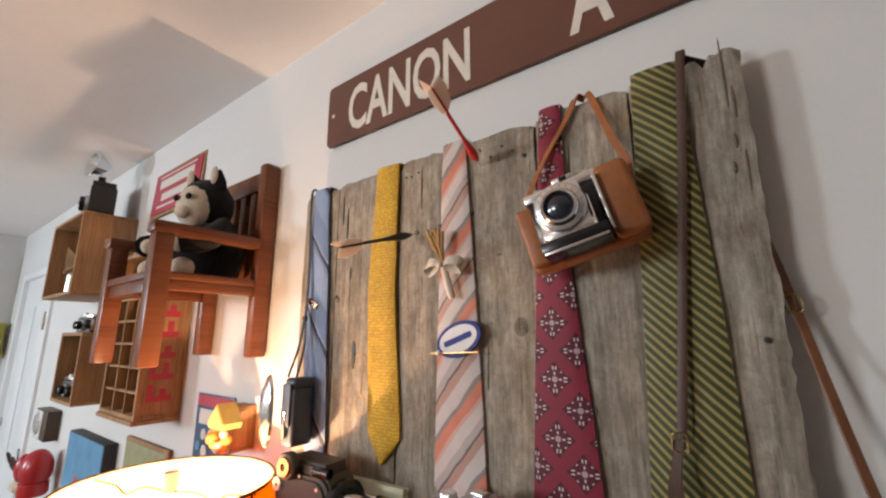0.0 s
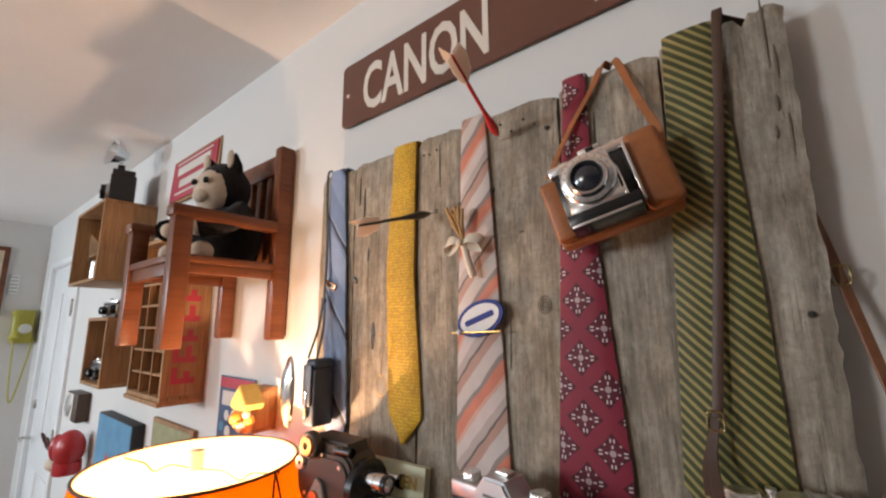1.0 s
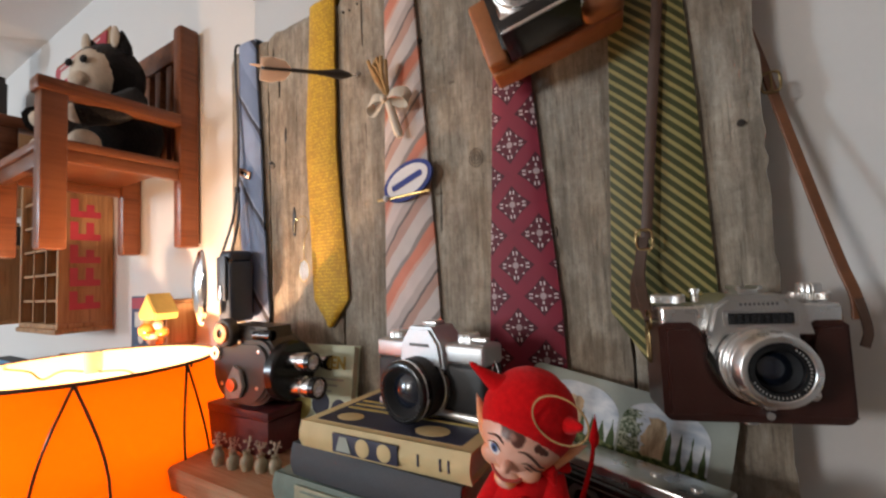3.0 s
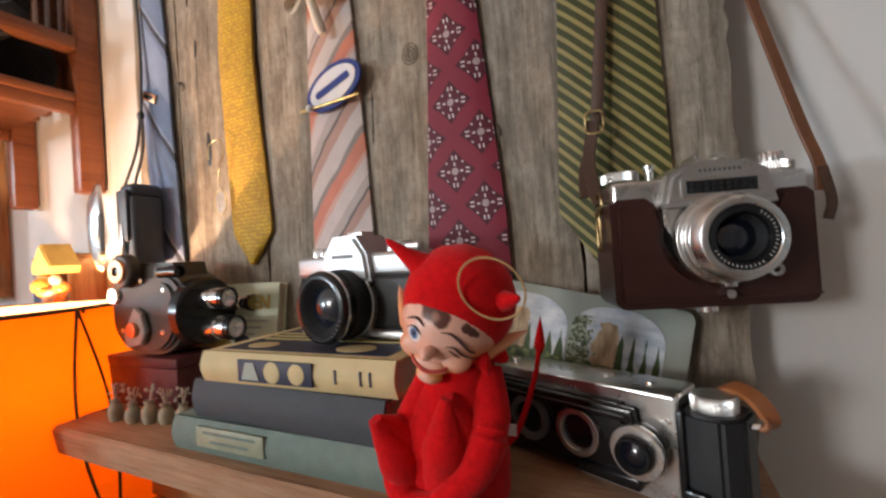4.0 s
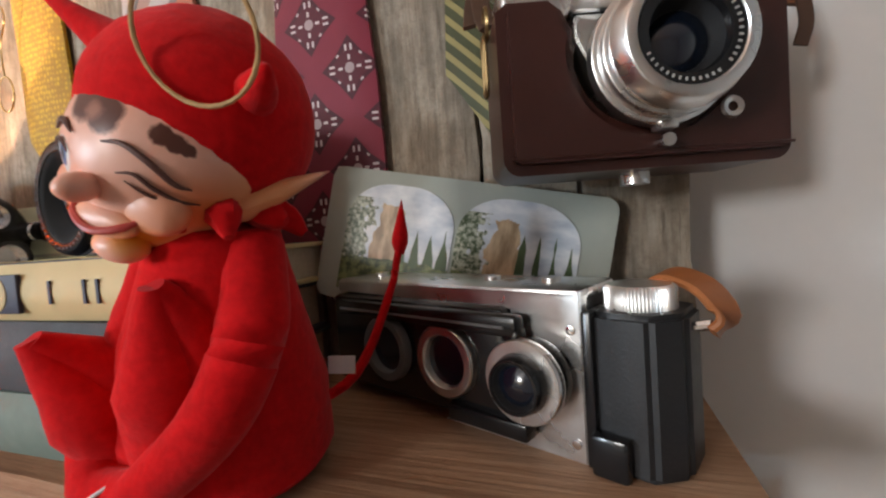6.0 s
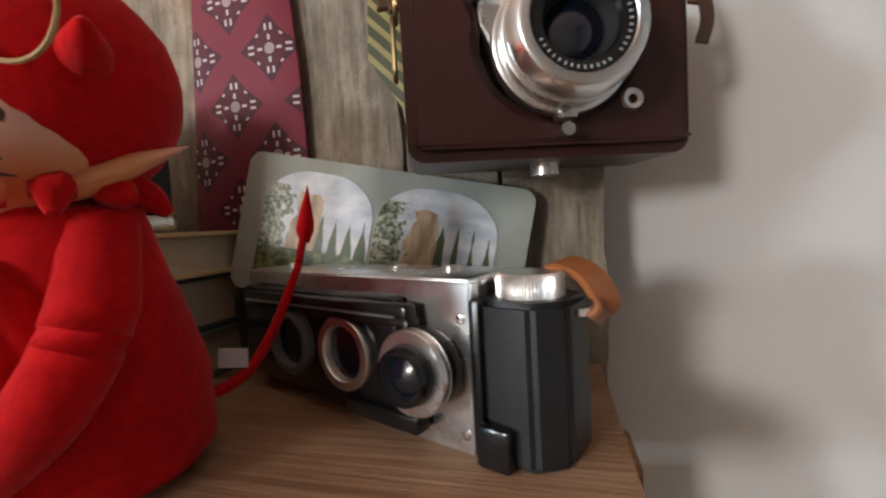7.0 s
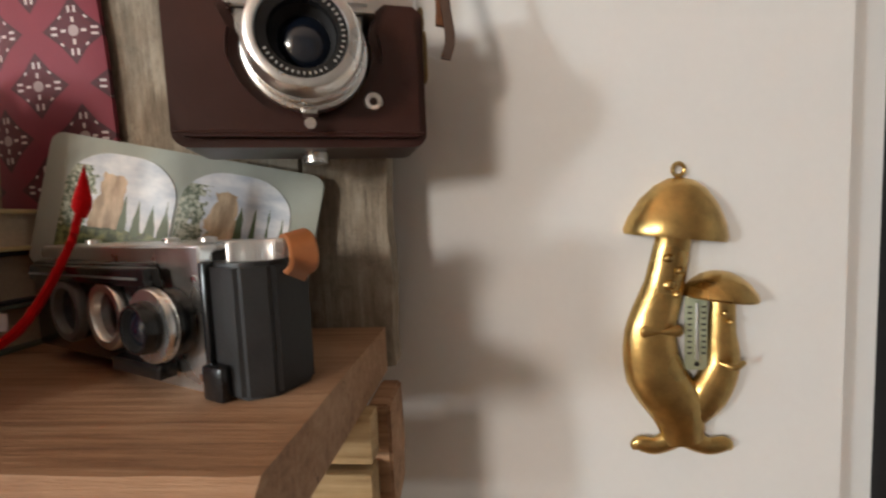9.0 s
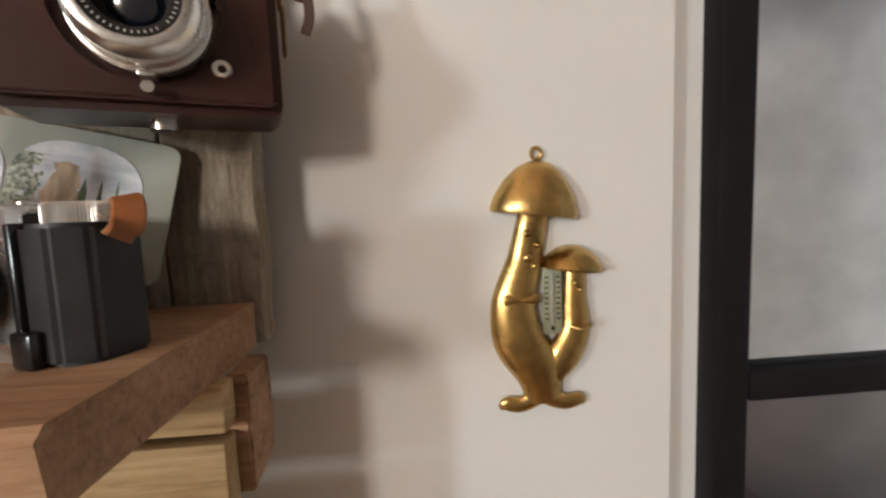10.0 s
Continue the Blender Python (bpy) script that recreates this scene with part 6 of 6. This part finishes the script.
for x, z, r in ((-0.012, 0.14, 0.004), (-0.004, 0.131, 0.0035), (-0.011, 0.121, 0.005), (-0.006, 0.114, 0.0035), (0.026, 0.1, 0.0028), (0.03, 0.094, 0.0026)):
    bm = bmesh.new()
    ball(bm, (x, -0.013, z), (r, 0.003, r * 0.8), seg=10)
    part("relief_bump", bm, BRASS, mu)
for s in (-1, 1):
    part("bow_relief", lathe([(0.001, 0), (0.0045, 0.012), (0.003, 0.014), (0, 0.014)], 10, pose(-0.018, -0.0165, 0.088, 0, s * 86, 0) @ Matrix.Diagonal((1, 0.5, 1, 1))), BRASS, mu)
relief("belt_relief", [(0.02, -0.018, 0.066), (0.028, -0.022, 0.064), (0.036, -0.018, 0.066)], [0.0018, 0.0022, 0.0018], 1.0)
part("scale_plate", cube(0.001, 0.0165, -0.010, -0.0085, 0.058, 0.112, 0.0006), GILT, mu, "small tin thermometer scale")
part("glass_tube", tube([(0.009, -0.0105, 0.066), (0.009, -0.0105, 0.107)], 0.0012, 8), CHROME, mu)
for k in range(9):
    for x in (0.0025, 0.012):
        part("scale_mark", cube(x, x + 0.003, -0.0104, -0.0099, 0.07 + k * 0.0042, 0.0712 + k * 0.0042), DARTBLACK, mu)
part("scale_screw", lathe([(0, 0.001), (0.0016, 0.0006), (0.0018, 0)], 10, pose(0.009, -0.01, 0.0625, 90)), DARTBLACK, mu)

# ---- things on the long wall ----
cm = thing("comic_print", "red and blue comic print on the wall", "poster", (-1.305, 0.597, 1.18))
part("print_sheet", cube(0, 0.19, -0.003, 0, 0, 0.16, 0.001), plain("comic_ink_blue", (0.05, 0.09, 0.17), 0.45, 0, 0.6, 30, 0.05), cm)
part("red_band", cube(0.004, 0.186, -0.0038, -0.003, 0.13, 0.156), REDSIGN, cm)
part("title_bar", cube(0.02, 0.12, -0.0044, -0.003, 0.085, 0.122), SIGNWHITE, cm)
for x, z, r, mt in ((0.05, 0.06, 0.014, SIGNWHITE), (0.11, 0.05, 0.022, LIPS), (0.06, 0.02, 0.016, SIGNWHITE), (0.14, 0.09, 0.02, OCHRE), (0.025, 0.03, 0.013, BLUEPIC)):
    part("comic_panel", lathe([(0, 0.0008), (r, 0.0006), (r, 0)], 10, pose(x, -0.0034, z, 90)), mt, cm)
ws = thing("wall_shelf_box", "small brown wooden box shelf on the wall", "shelf", (-1.02, 0.6, 1.245))
part("box_side", cube(-0.008, 0, -0.058, 0, 0, 0.08, 0.002), CRATEWOOD, ws)
part("box_side", cube(-0.06, -0.052, -0.058, 0, 0, 0.08, 0.002), CRATEWOOD, ws)
part("box_top", cube(-0.06, 0, -0.058, 0, 0.08, 0.088, 0.002), CRATEWOOD, ws)
part("box_bottom", cube(-0.06, 0, -0.058, 0, -0.008, 0.0, 0.002), CRATEWOOD, ws)
part("box_back", cube(-0.052, -0.008, -0.008, 0, 0, 0.08), CRATEWOOD, ws)
bh = thing("toy_house", "small ochre paper house with amber resin figures", "ornament", (-1.0, 0.538, 1.243))
bm = slab([(-0.028, 0.055), (0.028, 0.055), (0.034, 0.067), (0.0, 0.105), (-0.034, 0.067)], -0.042, 0.0, 0.002)
part("house_roof", bm, OCHRE, bh)
rnd = random.Random(9)
for k in range(9):
    bm = bmesh.new()
    ball(bm, (rnd.uniform(-0.028, 0.028), -0.025 + rnd.uniform(-0.015, 0.015), 0.012 + rnd.random() * 0.045), (rnd.uniform(0.008, 0.014),) * 3, seg=10)
    part("amber_figure", bm, AMBER if k % 3 else BUFF, bh)

bp = thing("canvas_painting", "deep-edged canvas with a flat sky-blue ground", "painting", (-2.27, 0.6, 0.93))
part("canvas", cube(0, 0.41, -0.04, -0.001, 0, 0.205, 0.003), plain("dark_canvas_edge", (0.03, 0.03, 0.035), 0.7), bp)
part("painted_field", cube(0.004, 0.406, -0.0415, -0.04, 0.004, 0.201), BLUEPIC, bp)
part("painted_shape", slab([(0.12, 0.02), (0.3, 0.02), (0.26, 0.07), (0.2, 0.05), (0.16, 0.075)], -0.0425, -0.0414), LIPS, bp)
part("painted_shape", slab([(0.29, 0.04), (0.35, 0.04), (0.36, 0.09), (0.31, 0.08)], -0.0425, -0.0414), OCHRE, bp)
op = thing("framed_print", "small olive-toned print in a thin frame", "picture", (-1.757, 0.6, 0.99))
part("frame", cube(0, 0.325, -0.014, -0.001, 0, 0.185, 0.003), CRATEWOOD, op)
part("print", cube(0.012, 0.313, -0.0155, -0.014, 0.012, 0.173), OLIVEPIC, op)
db = thing("dial_box", "small dark box with a round silver dial", "gauge", (-2.8, 0.6, 1.045))
part("box_body", cube(0, 0.2, -0.05, -0.001, 0, 0.125, 0.003), plain("walnut_box", (0.07, 0.045, 0.03), 0.5), db)
part("face_plate", cube(0.004, 0.13, -0.054, -0.05, 0.005, 0.12, 0.002), WHITEPLASTIC, db)
part("dial", lathe([(0, 0.006), (0.035, 0.008), (0.048, 0.004), (0.05, 0)], 28, pose(0.067, -0.054, 0.065, 90)), CHROME, db)
rg = thing("boxing_glove", "shiny red padded glove hanging on the wall", "glove", (-2.52, 0.53, 0.86))
bm = bmesh.new()
ball(bm, (0, 0, 0.1), (0.06, 0.055, 0.075), seg=18)
part("mitt", bm, REDVINYL, rg)
bm = bmesh.new()
ball(bm, (-0.055, -0.03, 0.1), (0.03, 0.03, 0.055), seg=14)
part("thumb", bm, REDVINYL, rg)
part("cuff", lathe([(0.045, 0), (0.05, 0.01), (0.048, 0.05), (0, 0.05)], 20), REDVINYL, rg)
an = thing("antler_mount", "small antlers on a cream skull plate", "antlers", (-2.75, 0.6, 0.83))
bm = bmesh.new()
ball(bm, (0.02, -0.06, 0.03), (0.06, 0.05, 0.035), seg=14)
part("skull_plate", bm, CREAM, an)
for s in (-1, 1):
    part("antler", tube(smooth_path([(s * 0.02, -0.06, 0.05), (s * 0.06, -0.09, 0.09), (s * 0.12, -0.09, 0.1), (s * 0.16, -0.1, 0.14)], 5), [0.009] * 10 + [0.006] * 5 + [0.002], 8), HAIR, an)
    part("antler_tine", tube(smooth_path([(s * 0.06, -0.09, 0.09), (s * 0.07, -0.11, 0.13), (s * 0.06, -0.12, 0.16)], 5), [0.007] * 5 + [0.005] * 5 + [0.002], 8), HAIR, an)

ph = thing("wall_telephone", "olive-yellow plastic wall telephone with a hanging cord", "telephone", (-4.298, 0.52, 1.36))
part("phone_body", cube(0, 0.09, -0.05, 0.055, 0, 0.23, 0.012, 3), YELLOWPLASTIC, ph)
part("dial_plate", lathe([(0, 0.008), (0.03, 0.008), (0.034, 0)], 24, pose(0.09, 0.01, 0.1, 0, 90, 0)), WHITEPLASTIC, ph)
part("handset", tube(smooth_path([(0.1, -0.04, 0.03), (0.125, -0.045, 0.06), (0.13, -0.045, 0.12), (0.125, -0.045, 0.18), (0.1, -0.04, 0.21)], 5), [0.026] * 5 + [0.016] * 11 + [0.026] * 5, 12), YELLOWPLASTIC, ph)
cord = [(0.1, -0.04 + 0.1 * u - 0.02 * math.sin(3 * u), 0.02 - 0.42 * math.sin(math.pi * u) + 0.02 * u) for u in [k / 30 for k in range(31)]]
part("cord", tube(cord, 0.005, 6), YELLOWPLASTIC, ph)
fp = thing("framed_picture", "brown framed picture on the end wall", "picture", (-4.298, 0.1, 1.55))
part("frame", cube(0, 0.03, 0, 0.3, 0, 0.48, 0.004), CHAIRWOOD, fp)
part("print", cube(0.03, 0.032, 0.03, 0.27, 0.03, 0.45), PAPER, fp)
vg = thing("wall_vent", "small white slotted wall vent", "vent", (-4.298, 0.42, 1.7))
part("vent_plate", cube(0, 0.008, 0, 0.05, 0, 0.14, 0.002), WHITE, vg)
for k in range(5):
    part("vent_slot", cube(0.008, 0.009, 0.006, 0.044, 0.015 + k * 0.025, 0.024 + k * 0.025), CARDGREY, vg)
lsw = thing("light_switch", "white wall switch plate beside the door", "switch", (-4.1, 0.598, 1.5))
part("switch_plate", cube(0, 0.06, -0.008, 0, 0, 0.11, 0.002), WHITEPLASTIC, lsw)
part("rocker", cube(0.018, 0.042, -0.012, -0.008, 0.03, 0.08, 0.001), WHITE, lsw)

# ---- things in and on the crates ----
def small_camera(label, at, rz=0.0, w=0.1, mat=None):
    s = thing("camera", label, "camera", at, rz=rz)
    part("camera_body", cube(-w / 2, w / 2, 0, w * 0.45, 0, w * 0.6, 0.004), mat or BLACK, s)
    part("top_plate", cube(-w * 0.48, w * 0.48, 0.003, w * 0.42, w * 0.6, w * 0.72, 0.003), BLACK if w > 0.15 else CHROME, s)
    lens_barrel(s, (0, 0.001, w * 0.28), [("lens_mount", CHROME, w * 0.2, w * 0.2, 0, 0.012), ("lens_rim", BLACKGLOSS, w * 0.17, w * 0.16, 0.012, 0.028)], w * 0.12, 0.004)
    knurled(s, (-w * 0.34, w * 0.2, w * 0.72), w * 0.09, 0.008, "knob", 14)
    return s


small_camera("small black and chrome camera on top of a crate", (-1.93, 0.5, 1.506), -20, 0.1)
small_camera("old box camera on top of a crate", (-2.03, 0.49, 1.506), 12, 0.09, TAUPE)
small_camera("old camera standing in a crate", (-1.93, 0.475, 1.283), 0, 0.1)
small_camera("dark camera standing in a crate", (-2.03, 0.475, 1.283), 8, 0.095)
small_camera("silver-fronted camera in the soda crate's top compartment", (-1.5, 0.5, 1.612), 0, 0.095, CHROME)
fl = small_camera("black camera with a flash reflector on top of a crate", (-2.12, 0.46, 1.951), -12, 0.18)
part("flash_stem", tube([(0.035, 0.03, 0.125), (0.035, 0.028, 0.16)], 0.012, 10), BLACKGLOSS, fl)
part("flash_bowl", lathe([(0.008, 0.0), (0.02, 0.012), (0.034, 0.034), (0.036, 0.036), (0.033, 0.036), (0.018, 0.014), (0, 0.004)], 24, pose(0.035, 0.045, 0.195, 80, 0, 20) @ Matrix.Scale(1.6, 4)), BRIGHT, fl, "silver flash reflector bowl")
bm = bmesh.new()
ball(bm, (0.035, 0.02, 0.185), (0.016, 0.016, 0.02), seg=14)
part("flash_bulb", bm, CLEAR, fl)
rb_ = thing("flash_reflector", "round silver flash reflector standing in a crate", "flash", (-2.12, 0.425, 1.653))
part("reflector_bowl", lathe([(0.01, -0.03), (0.03, -0.02), (0.055, 0.0), (0.057, 0.0), (0.05, -0.004), (0.02, -0.024), (0, -0.027)], 30, pose(0, 0, 0.12, 90, 0, -12)), BRIGHT, rb_)
part("handle", lathe([(0.02, 0), (0.02, 0.07), (0.012, 0.075), (0, 0.075)], 16, pose(0, 0.03, 0)), CHROME, rb_)
for k, (x, hh) in enumerate(((-1.97, 0.12), (-2.0, 0.1))):
    sl = thing("slide_box", "small grey slide box in a crate", "box", (x, 0.53, 1.283), group="slide boxes")
    part("box_body", cube(-0.013, 0.013, 0, 0.04, 0, hh, 0.001), CARDGREY, sl)
    part("box_label", cube(-0.009, 0.009, -0.001, 0.0, hh * 0.5, hh * 0.8), SIGNWHITE, sl)
rnd = random.Random(21)
for k in range(9):
    col, row = k % 3, k // 3
    x, z = -1.66 + col * 0.09, 1.281 + row * 0.066
    tr = thing("figurine", "tiny pale ceramic figurine in a crate compartment", "figurine", (x, 0.52, z), group="crate figurines")
    hh = rnd.uniform(0.03, 0.045)
    part("figurine_body", lathe([(0, 0), (0.013, 0), (0.011, hh * 0.4), (0.006, hh * 0.7), (0.004, hh * 0.75), (0, hh * 0.76)], 14), BUFF if k % 2 else CLAY, tr)
    bm = bmesh.new()
    ball(bm, (0, 0, hh * 0.86), hh * 0.17, seg=10)
    part("figurine_head", bm, BUFF, tr)
